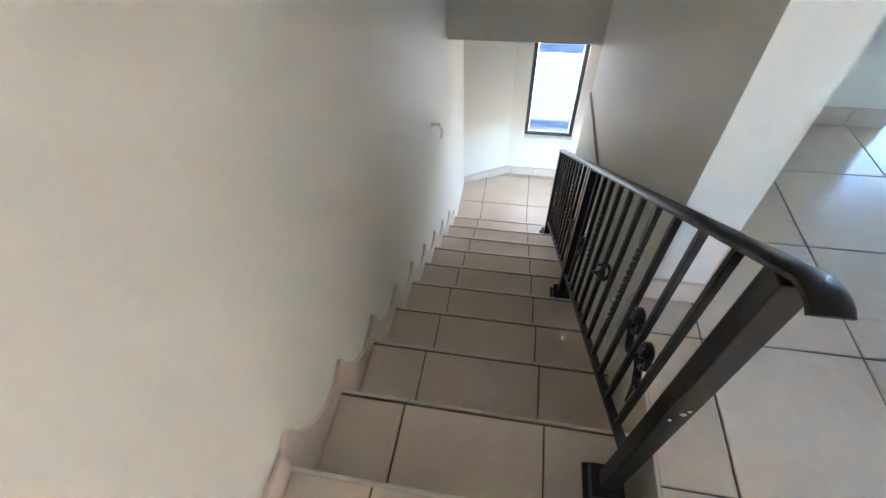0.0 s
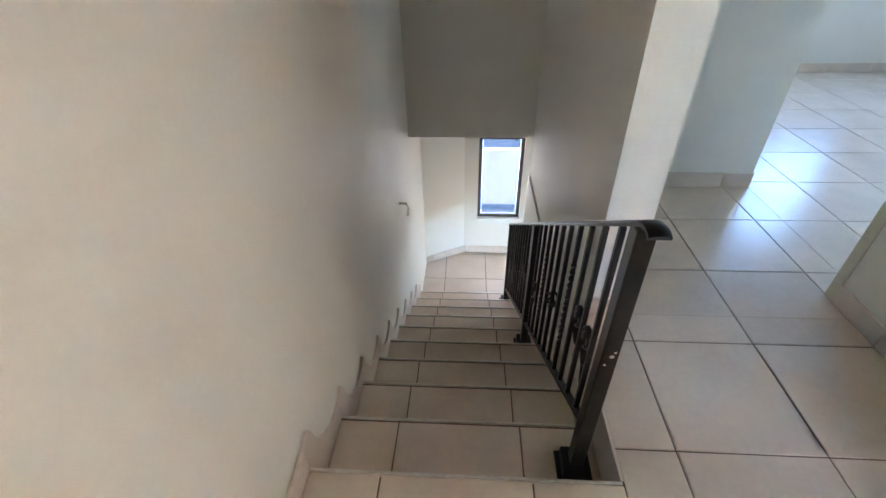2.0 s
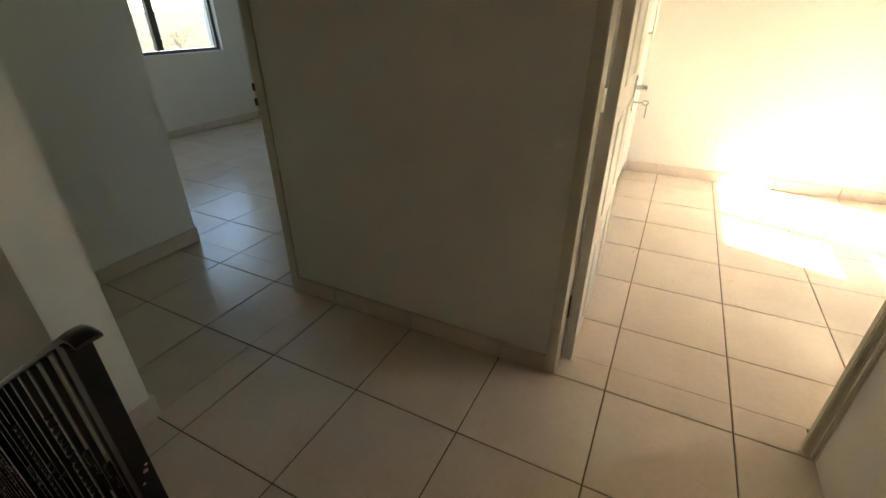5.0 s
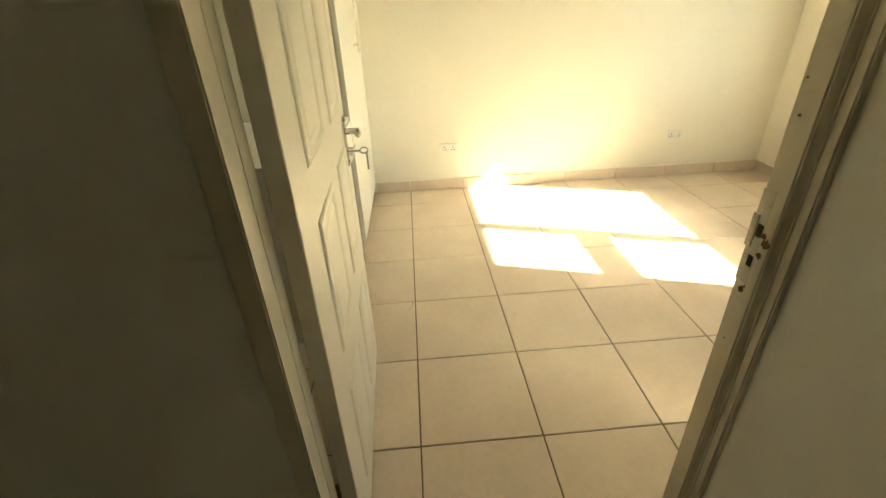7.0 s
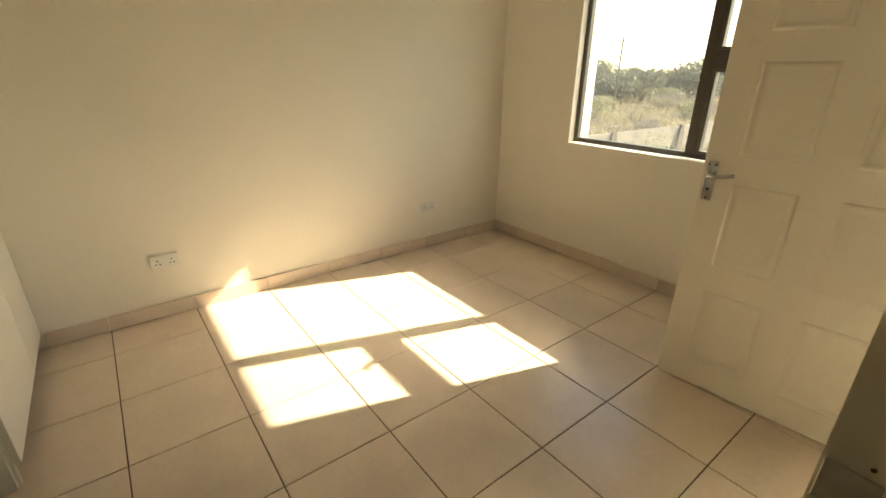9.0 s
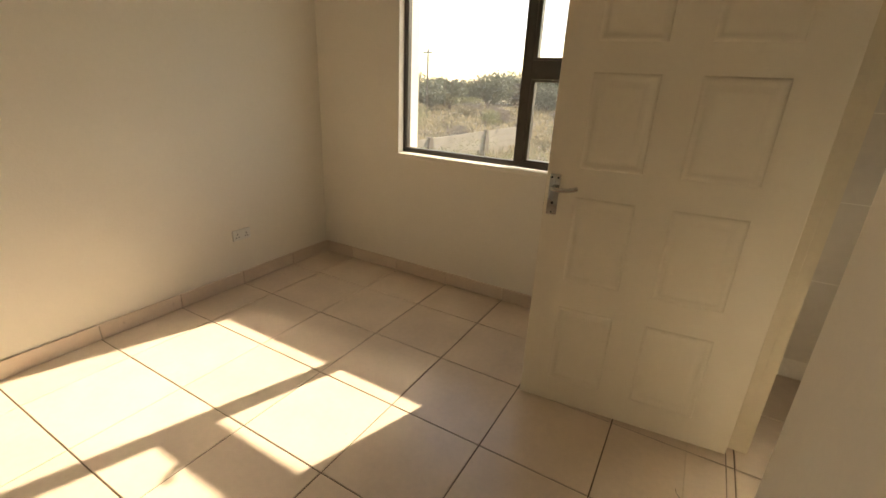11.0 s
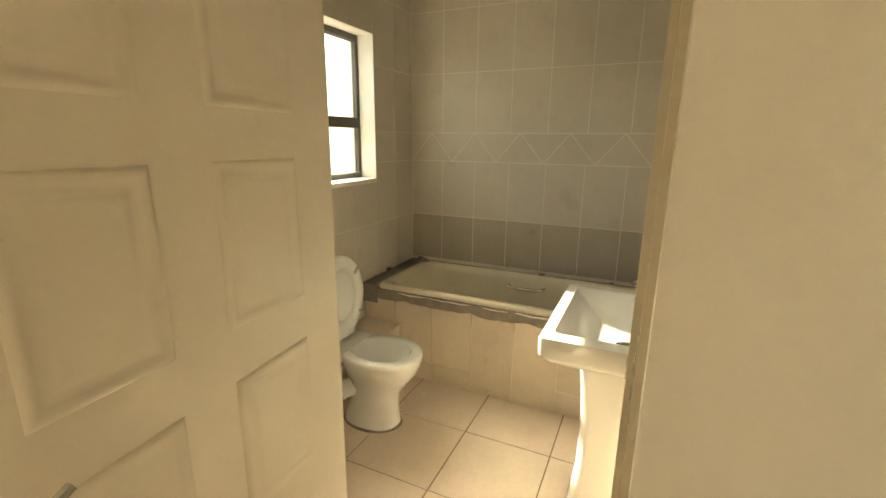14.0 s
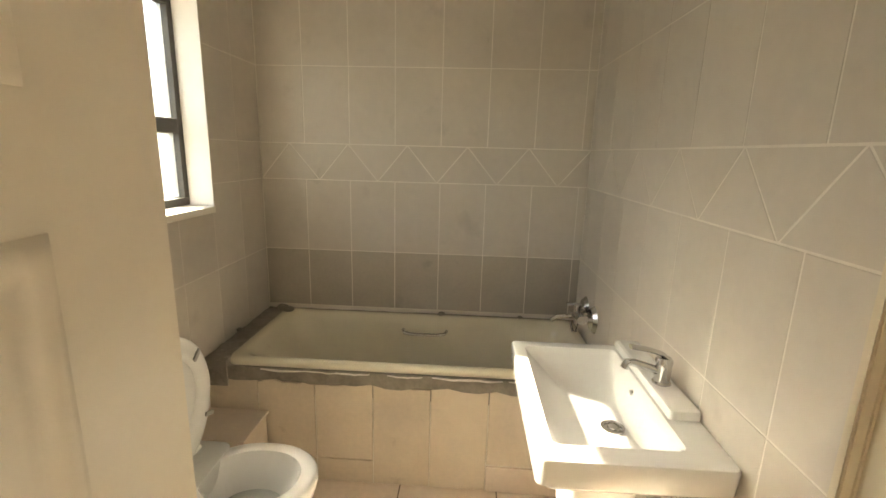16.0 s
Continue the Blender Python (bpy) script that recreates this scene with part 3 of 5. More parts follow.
        y = ya + (yb - ya) * 6 / n
        put("basket_twist", cage(y, low(y) + 0.33), lab="forged basket twist ornament", soft=True)
    for dz, dx, w in ((0.40, 0.004, 0.006), (0.37, -0.008, 0.004), (0.415, 0.010, 0.004)):
        pts = [(X + dx + w * math.cos(q * math.pi / 3) * (0.6 + 0.6 * random.random()), y0 - 0.0212, dz + w * math.sin(q * math.pi / 3)) for q in range(6)]
        put("paint_chip", loft(bmesh.new(), [pts, [(p[0], p[1] - 0.0008, p[2]) for p in pts]]), NOSING, lab="bare chip in the dark paint")
    return root


railing()
bm = bmesh.new()
tube(bm, [(STAIR_L + 0.001, 2.62, -0.20), (STAIR_L + 0.045, 2.64, -0.21), (STAIR_L + 0.055, 2.66, -0.26), (STAIR_L + 0.04, 2.70, -0.34)], 0.008, 8)
hook = thing("wall_bracket", (STAIR_L, 2.62, -0.2), "small grey metal handrail bracket fixed to the stair wall", "bracket")
bm.transform(Matrix.Translation((-STAIR_L, -2.62, 0.2)))
part("hook", bm, NOSING, hook, soft=True)


# ---- doors ----
def door_frame(name, face, back, a, b, label, lock_at, hinge_at, leaf_side):
    """A pressed steel frame in a wall across x, opening a..b along y; the leaf closes at the x = leaf_side face."""
    root = thing(name, (face, (a + b) / 2, 0), label, "door frame", kind="structure")
    off = Matrix.Translation((-face, -(a + b) / 2, 0))
    x0, x1 = min(face, back) - 0.008, max(face, back) + 0.008
    reb = 0.046
    for nm, y, s in (("jamb", a, 1), ("jamb", b, -1)):
        e = y - s * 0.028
        i1 = y + s * 0.012
        i2 = i1 + s * (0.018 if y == lock_at[0] else 0.001)
        if leaf_side > (face + back) / 2:
            prof = [(x0, e), (x1, e), (x1, i1), (x1 - reb, i1), (x1 - reb, i2), (x0 + 0.03, i2), (x0 + 0.022, i1), (x0, i1)]
        else:
            prof = [(x0, e), (x1, e), (x1, i1), (x1 - 0.022, i1), (x1 - 0.03, i2), (x0 + reb, i2), (x0 + reb, i1), (x0, i1)]
        bm = loft(bmesh.new(), [[(px, py, z) for px, py in prof] for z in (0.001, HEAD)])
        bmesh.ops.recalc_face_normals(bm, faces=bm.faces)
        bmesh.ops.bevel(bm, geom=[e2 for e2 in bm.edges if abs(e2.verts[0].co.z - e2.verts[1].co.z) > 1], offset=0.003, segments=2, affect="EDGES")
        bm.transform(off)
        part(nm, bm, FRAME, root, "cream painted steel jamb with rust chips", True, 40)
    bm = boxes((x0, x1, a - 0.028, b + 0.028, HEAD, HEAD + 0.04), (x0 + 0.03, x1 - reb, a + 0.03, b - 0.03, HEAD - 0.03, HEAD))
    bm.transform(off)
    part("head", bm, FRAME, root)
    # strike plate; near-black slabs stand for the shade inside its two slots
    y, s = lock_at
    xa, xb = (x1 - reb - 0.052, x1 - reb + 0.05) if leaf_side > (face + back) / 2 else (x0 + reb - 0.05, x0 + reb + 0.052)
    xm = x1 - 0.024 if leaf_side > (face + back) / 2 else x0 + 0.024
    bm = box(bmesh.new(), xm - 0.021, xm + 0.021, y + s * 0.0125, y + s * 0.016, 0.855, 1.035, 0.001, 1)
    bm.transform(off)
    plate = part("strike_plate", bm, STEEL, root, "scuffed steel strike plate with paint on it")
    tab = one(min(xm + 0.008, xm + 0.022), max(xm + 0.008, xm + 0.022), min(y + s * 0.0158, y + s * 0.0195), max(y + s * 0.0158, y + s * 0.0195), 0.925, 0.990, 0.0015)
    tab.transform(off)
    part("lip", tab, STEEL, plate, "bent steel lip")
    for z0, z1 in ((0.890, 0.912), (0.950, 0.974)):
        bm = one(xm - 0.006, xm + 0.006, y + s * 0.0158, y + s * 0.0168, z0, z1)
        bm.transform(off)
        part("slot", bm, DARK, plate)
    for z, w, dx in ((1.045, 0.0022, -0.01), (0.838, 0.0065, 0.002), (0.848, 0.0055, -0.008), (0.955, 0.0095, -0.036), (0.966, 0.006, -0.028), (0.930, 0.006, -0.031), (1.02, 0.002, 0.016), (1.16, 0.003, 0.004), (1.215, 0.0018, 0.012), (1.30, 0.002, -0.01), (0.72, 0.002, 0.0)):
        pts = [(xm + dx + w * (0.7 + 0.5 * random.random()) * math.cos(q * math.pi / 8), y + s * (0.0308 if dx < -0.02 else 0.0126), z + w * (0.5 + 0.8 * random.random()) * math.sin(q * math.pi / 8)) for q in range(16)]
        bm = loft(bmesh.new(), [pts, [(p[0], p[1] + s * 0.0008, p[2]) for p in pts]])
        bm.transform(off)
        part("rust_chip", bm, RUST, root, "bare rusty paint chip")
    # hinge knuckles
    y, s = hinge_at
    hx = x1 if leaf_side > (face + back) / 2 else x0
    for z in (0.22, 1.78):
        bm = rod(bmesh.new(), (hx + 0.004, y + s * 0.012, z), (hx + 0.004, y + s * 0.012, z + 0.1), 0.007)
        for k in (0.033, 0.066):
            rod(bm, (hx + 0.004, y + s * 0.012, z + k - 0.001), (hx + 0.004, y + s * 0.012, z + k + 0.001), 0.0078)
        bm.transform(off)
        part("hinge", bm, RUST, root, "painted hinge with rust", True)
    return root


def door_leaf(name, hinge, length, angle, label, with_key, backset):
    """A moulded six-panel leaf, hinged at the given point; along its own +x from the hinge, panels on both faces."""
    root = thing(name, hinge, label, "door", kind="structure")
    root.rotation_euler.z = radians(angle)
    t, h = 0.038, 2.035
    bm = bmesh.new()
    box(bm, 0.004, length, -t / 2, t / 2, 0.008, h, 0.002, 1)
    cols = [(0.150, 0.388), (length - 0.336, length - 0.116)]
    rows = [(0.13, 0.485), (0.605, 0.955), (1.067, 1.402), (1.50, 1.90)]
    leaf = part("leaf", bm, DOOR, root)
    for c0, c1 in cols:
        for r0, r1 in rows:
            for s in (1, -1):
                y = s * t / 2
                lv = [(0.0, 0.0002), (0.006, 0.0055), (0.013, 0.0066), (0.022, 0.0008), (0.034, 0.0008), (0.044, 0.0050), (0.054, 0.0056)]
                bm = bmesh.new()
                loft(bm, [[(c0 + d, y + s * e, r0 + d), (c1 - d, y + s * e, r0 + d), (c1 - d, y + s * e, r1 - d), (c0 + d, y + s * e, r1 - d)] for d, e in lv], cap0=False)
                part("panel_moulding", bm, DOOR, root, soft=True, angle=50)
    # lever handle on a long plate, both faces
    for s in (1, -1):
        y = s * t / 2
        xh = length - backset
        bm = one(xh - 0.020, xh + 0.020, min(y, y + s * 0.006), max(y, y + s * 0.006), 0.875, 1.035, 0.002)
        plate = part("handle_plate", bm, CHROME, root, "chrome lever plate", True)
        for dx, z in ((-0.012, 1.022), (0.012, 1.022), (0.0, 0.886)):
            part("screw", rod(bmesh.new(), (xh + dx, y + s * 0.0055, z), (xh + dx, y + s * 0.0072, z), 0.0042, 10), IRON, plate)
        bm = bmesh.new()
        rod(bm, (xh, y, 0.985), (xh, y + s * 0.05, 0.985), 0.010)
        tube(bm, [(xh, y + s * 0.046, 0.985), (xh - 0.03, y + s * 0.052, 0.984), (xh - 0.06, y + s * 0.052, 0.986), (xh - 0.082, y + s * 0.050, 0.992), (xh - 0.094, y + s * 0.050, 0.998)], 0.0085, 8, 0.8)
        part("lever", bm, CHROME, plate, soft=True)
        # flat near-black disc in place of the keyhole's inner shade
        bm = rod(bmesh.new(), (xh, y + s * 0.0055, 0.922), (xh, y + s * 0.0068, 0.922), 0.006)
        part("keyhole", bm, DARK, plate)
    bm = one(length - 0.0005, length + 0.002, -0.011, 0.011, 0.86, 1.05, 0.0005, 1)
    part("lock_edge", bm, CHROME, root, "lock faceplate")
    if with_key:
        s = with_key
        y = s * t / 2
        bm = bmesh.new()
        rod(bm, (length - backset, y, 0.920), (length - backset, y + s * 0.045, 0.920), 0.0035, 8)
        pts = [(length - backset, y + s * (0.058 + 0.013 * math.cos(a)), 0.920 + 0.010 * math.sin(a)) for a in [q * math.pi / 8 for q in range(17)]]
        tube(bm, pts, 0.0025, 6)
        part("key", bm, GREYPLASTIC, root, "steel key in the lock", True)
        bm = bmesh.new()
        c = Vector((length - backset, y + s * 0.066, 0.905))
        pts = [c + Vector((0.012 * math.cos(q * math.pi / 8), 0, 0.010 * math.sin(q * math.pi / 8))) for q in range(17)]
        tube(bm, pts, 0.0025, 6)
        rod(bm, c + Vector((0, 0, -0.010)), c + Vector((0.004, 0, -0.052)), 0.003, 8)
        box(bm, c.x + 0.002, c.x + 0.016, c.y - 0.002, c.y + 0.002, c.z - 0.052, c.z - 0.042)
        part("hanging_key", bm, GREYPLASTIC, root, "spare key hanging from the first", True)
    return root


door_frame("door_1", 1.29, WB, D1[0], D1[1], "cream steel door frame of the bedroom, chipped", (D1[0], 1), (D1[1], -1), WB)
door_leaf("door_2", (1.385, 0.172, 0), 0.85, 1.7, "cream moulded panel door standing open into the bedroom", -1, 0.070)
door_frame("door_3", BX, 1.29, D2[0], D2[1], "cream steel door frame of the bathroom, chipped", (D2[1], -1), (D2[0], 1), 1.29)
door_leaf("door_4", (1.294, -2.222, 0), 0.845, 5.5, "cream moulded panel door standing open beside the bathroom", 0, 0.034)
# frame at the end of the landing wall
fr = thing("door_5", (1.36, 1.57, 0), "cream steel jamb at the end of the landing wall", "door frame", kind="structure")
bm = bmesh.new()
prof = [(1.282, 1.530), (1.383, 1.530), (1.383, 1.572), (1.357, 1.572), (1.357, 1.590), (1.312, 1.590), (1.304, 1.576), (1.282, 1.576)]
loft(bm, [[(a, b, z) for a, b in prof] for z in (0.001, 2.12)])
bm.transform(Matrix.Translation((-1.36, -1.57, 0)))
part("jamb", bm, FRAME, fr, "cream painted steel jamb")
bm = one(-0.018, 0.018, 0.0205, 0.024, 0.90, 1.06, 0.001, 1)
part("strike_plate", bm, RUST, fr, "rusty strike plate")
bm = boxes((-0.075, -0.05, 0.012, 0.03, 0.93, 0.96), (-0.07, -0.045, 0.012, 0.034, 0.99, 1.02), bevel=0.003)
part("strike_lip", bm, RUST, fr, "rusty bent strike lip")


# ---- bedroom ----
def wardrobe():
    root = thing("wardrobe", (3.65, 0.60, 0), "white melamine built-in wardrobe with two tall doors", "wardrobe")
    inv = Matrix.Translation((-3.65, -0.60, 0))

    def put(nm, bm, mat, par=None, lab=""):
        bm.transform(inv)
        return part(nm, bm, mat, par or root, lab)
    put("side_panel", one(3.140, 3.158, 0.30, 0.895, 0.001, 2.35, 0.001, 1), GREYBOARD, lab="grey side panel")
    put("side_panel", one(4.135, 4.153, 0.30, 0.895, 0.001, 2.35, 0.001, 1), GREYBOARD)
    put("back_panel", one(3.158, 4.135, 0.88, 0.895, 0.05, 2.35), GREYBOARD)
    put("top_panel", one(3.158, 4.135, 0.30, 0.88, 2.33, 2.35), MELAMINE)
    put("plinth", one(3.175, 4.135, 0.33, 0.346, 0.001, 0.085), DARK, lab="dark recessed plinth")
    for x0, x1, hx in ((3.140, 3.780, 3.735), (3.784, 4.150, 3.83)):
        d = put("door", one(x0, x1, 0.280, 0.298, 0.088, 2.345, 0.0015, 1), MELAMINE)
        bm = bmesh.new()
        rod(bm, (hx, 0.248, 1.10), (hx, 0.248, 1.62), 0.006, 10)
        for z in (1.14, 1.58):
            rod(bm, (hx, 0.28, z), (hx, 0.248, z), 0.005, 8)
        bm.transform(inv)
        part("handle", bm, NOSING, d, "long brushed steel bar handle", True)
    return root


def dressing_unit():
    root = thing("dressing_table", (2.72, 0.60, 0), "white melamine dressing unit with one drawer beside the wardrobe", "dressing table")
    inv = Matrix.Translation((-2.72, -0.60, 0))

    def put(nm, bm, mat, par=None, lab="", soft=False):
        bm.transform(inv)
        return part(nm, bm, mat, par or root, lab, soft)
    put("tabletop", one(2.32, 3.139, 0.29, 0.895, 0.815, 0.833, 0.001, 1), MELAMINE)
    put("side_panel", one(2.32, 2.338, 0.31, 0.895, 0.001, 0.815, 0.001, 1), MELAMINE)
    put("inner_panel", one(3.118, 3.139, 0.31, 0.895, 0.001, 0.815), GREYBOARD, lab="grey inner panel")
    dr = put("drawer", one(2.34, 3.136, 0.282, 0.300, 0.632, 0.812, 0.0015, 1), MELAMINE)
    bm = bmesh.new()
    rod(bm, (2.80, 0.250, 0.722), (2.96, 0.250, 0.722), 0.006, 10)
    for q in (2.83, 2.93):
        rod(bm, (q, 0.282, 0.722), (q, 0.250, 0.722), 0.005, 8)
    bm.transform(inv)
    part("handle", bm, NOSING, dr, "short brushed steel bar handle", True)
    put("drawer_box", one(2.36, 3.10, 0.301, 0.80, 0.65, 0.79), GREYBOARD)
    return root


wardrobe()
dressing_unit()


def socket_outlet(y0, y1, z0, z1, label):
    root = thing("wall_socket", (BED_E, (y0 + y1) / 2, (z0 + z1) / 2), label, "socket", "bedroom sockets")
    w, h = abs(y1 - y0) / 2, (z1 - z0) / 2
    part("plate", one(-0.013, 0.0, -w, w, -h, h, 0.003), PLASTIC, root)
    for s in (-1, 1):
        c = s * w * 0.5
        # near-black discs painted in for the dark of the pin holes
        bm = bmesh.new()
        for dy, dz in ((0, 0.012), (-0.010, -0.008), (0.010, -0.008)):
            rod(bm, (-0.0136, c + dy, dz - 0.006), (-0.0125, c + dy, dz - 0.006), 0.0042, 10)
        part("pin_holes", bm, DARK, root)
        part("switch", one(-0.017, -0.013, c - 0.006, c + 0.006, h - 0.022, h - 0.006, 0.001, 1), PLASTIC, root)
    return root


socket_outlet(-0.255, -0.395, 0.308, 0.38, "white double socket low on the sunlit wall")
socket_outlet(-2.11, -2.24, 0.312, 0.382, "white double socket near the window corner")


# ---- bathroom ----
def rounded(cx, cy, z, hx, hy, r, n=6):
    """A rounded rectangle as a ring."""
    out = []
    for sx, sy, a0 in ((1, 1, 0), (-1, 1, 90), (-1, -1, 180), (1, -1, 270)):
        for i in range(n + 1):
            a = radians(a0 + 90 * i / n)
            out.append((cx + sx * (hx - r) + r * math.cos(a), cy + sy * (hy - r) + r * math.sin(a), z))
    return out


def bathtub():
    cx, cy = -0.287, -2.100
    root = thing("bathtub", (cx, cy, 0.001), "ivory enamel bathtub set into raw cement", "bathtub")
    inv = Matrix.Translation((-cx, -cy, -0.001))
    hx, hy, top = 0.322, 0.815, 0.577
    rings = [rounded(cx, cy, top - 0.034, hx - 0.016, hy - 0.014, 0.04), rounded(cx, cy, top - 0.032, hx - 0.004, hy - 0.004, 0.045), rounded(cx, cy, top - 0.020, hx, hy, 0.05),
             rounded(cx, cy, top - 0.007, hx - 0.003, hy - 0.003, 0.05), rounded(cx, cy, top, hx - 0.012, hy - 0.012, 0.05), rounded(cx, cy, top - 0.001, hx - 0.034, hy - 0.040, 0.07),
             rounded(cx, cy, top - 0.007, hx - 0.044, hy - 0.052, 0.09), rounded(cx, cy + 0.010, top - 0.05, hx - 0.058, hy - 0.085, 0.12),
             rounded(cx, cy + 0.035, top - 0.20, hx - 0.080, hy - 0.155, 0.13), rounded(cx, cy + 0.050, top - 0.32, hx - 0.11, hy - 0.225, 0.13),
             rounded(cx, cy + 0.055, top - 0.37, hx - 0.16, hy - 0.30, 0.10)]
    bm = loft(bmesh.new(), rings, cap0=False)
    bm.transform(inv)
    part("tub_body", bm, ENAMEL, root, "ivory enamel tub with a rolled rim", True, 60)
    bm = bmesh.new()
    gx = cx - hx + 0.082
    tube(bm, [(gx - 0.02, -2.225, 0.500), (gx + 0.018, -2.215, 0.498), (gx + 0.024, -2.17, 0.492), (gx + 0.024, -2.04, 0.492), (gx + 0.018, -1.995, 0.498), (gx - 0.02, -1.985, 0.500)], 0.010, 8)
    bm.transform(inv)
    part("grab_handle", bm, CHROME, root, "chrome grab handle", True)
    bm = rod(bmesh.new(), (cx, cy + 0.42, 0.206), (cx, cy + 0.42, 0.210), 0.03, 16)
    bm.transform(inv)
    part("drain", bm, CHROME, root)
    return root


bathtub()


def ragged_bed(name, label, cells, seed):
    """Lumpy mortar: boxes broken into short runs with uneven faces."""
    rnd = random.Random(seed)
    bm = bmesh.new()
    for axis, x0, x1, y0, y1, z0, z1, amp in cells:
        n = 26
        rings = []
        for i in range(n + 1):
            f = i / n
            j = [rnd.uniform(-amp, amp) for _ in range(6)]
            if axis == "y":
                y = y0 + (y1 - y0) * f
                rings.append([(x0, y, z0 + j[0] * 1.6), (x1 + j[1] * 0.5, y, z0 + j[2] * 1.6), (x1 + j[1] * 0.5, y, z1 + j[3] * 0.5), (x0, y, z1 + j[4] * 0.5)])
            else:
                x = x0 + (x1 - x0) * f
                rings.append([(x, y0, z0), (x, y1 + j[1], z0), (x, y1 + j[1], z1 + j[3] * 0.6), (x, y0, z1 + j[4] * 0.6)])
        loft(bm, rings)
    return tagged(new(name, mesh_from(bm, name, CEMENT)), label, "mortar", kind="structure")


ragged_bed("trim_cement", "raw grey cement bed round the bathtub rim", [
    ("y", -0.06, 0.043, -3.005, -1.285, 0.484, 0.541, 0.007), ("x", -0.615, 0.046, -3.008, -2.900, 0.45, 0.571, 0.008),
    ("y", -0.618, -0.602, -2.90, -1.285, 0.54, 0.574, 0.004)], 4)
for k, (x, y, z, r) in enumerate(((-0.565, -2.88, 0.580, 0.034), (-0.605, -2.93, 0.580, 0.030), (-0.603, -2.02, 0.580, 0.022), (-0.606, -1.58, 0.580, 0.014), (-0.25, -2.998, 0.585, 0.016))):
    bm = bmesh.new()
    bmesh.ops.create_icosphere(bm, subdivisions=2, radius=r)
    for v in bm.verts:
        v.co *= 1 + 0.3 * noise.noise(v.co * 60 + Vector((k, 0, 0)))
        v.co.z *= 0.55
        v.co += Vector((x, y, z))
    lump = tagged(new("mortar_lump", mesh_from(bm, "mortar_lump", CEMENT, True, 60)), "dried lump of grey mortar on the bath edge", "mortar")
rnd = random.Random(21)
bm = bmesh.new()
for k in range(7):
    y0 = -2.72 + k * 0.17 + rnd.uniform(-0.05, 0.05)
    n = 7
    ln, h = rnd.uniform(0.10, 0.24), rnd.uniform(0.003, 0.008)
    up = [(y0 + ln * q / n, 0.540 - 0.005 * rnd.random() * math.sin(math.pi * q / n)) for q in range(n + 1)]
    dn = [(y, z - h * math.sin(math.pi * (0.08 + 0.84 * q / n))) for q, (y, z) in enumerate(up)]
    loft(bm, [[(x, y, z) for y, z in up + dn[::-1]] for x in (0.040, 0.0495)])
tagged(new("filler_smear", mesh_from(bm, "filler_smear", WALLGROUT)), "cracked white filler smeared under the bath rim", "filler", kind="structure")
panel_core = wall("wall_bath_panel", [(-0.01, 0.028, BATH_S + 0.02, BATH_N - 0.005, 0.0, 0.50)], CEMENT, "tiled panel along the bathtub")


def mixer():
    root = thing("bath_mixer", (-0.36, BATH_N, 0.705), "chrome bath mixer with round wall plates", "tap")
    y = 0.0
    bm = bmesh.new()
    for dx in (-0.075, 0.075):
        part("wall_plate", rod(bmesh.new(), (dx, 0.0, 0), (dx, -0.018, 0), 0.066, 28, 0.050), CHROME, root, soft=True)
    for dx in (-0.075, 0.075):
        rod(bm, (dx, -0.012, 0), (dx, -0.055, 0), 0.015, 16)
    rod(bm, (-0.095, -0.062, 0), (0.095, -0.062, 0), 0.021, 16)
    part("body", bm, CHROME, root, soft=True)
    bm = bmesh.new()
    tube(bm, [(0, -0.07, -0.01), (0, -0.11, -0.015), (0, -0.16, -0.02), (0, -0.185, -0.04)], 0.012, 10)
    part("spout", bm, CHROME, root, soft=True)
    bm = bmesh.new()
    rod(bm, (0, -0.062, 0.0), (0, -0.062, 0.05), 0.020, 16)
    tube(bm, [(0, -0.062, 0.050), (0, -0.085, 0.052), (0, -0.115, 0.048)], 0.009, 8, 1.5)
    part("lever", bm, CHROME, root, soft=True)
    bm = bmesh.new()
    tube(bm, [(0.05, -0.062, -0.02), (0.055, -0.075, -0.07), (0.02, -0.08, -0.085), (-0.03, -0.08, -0.06)], 0.006, 8)
    part("hose_outlet", bm, CHROME, root, soft=True)
    return root


mixer()


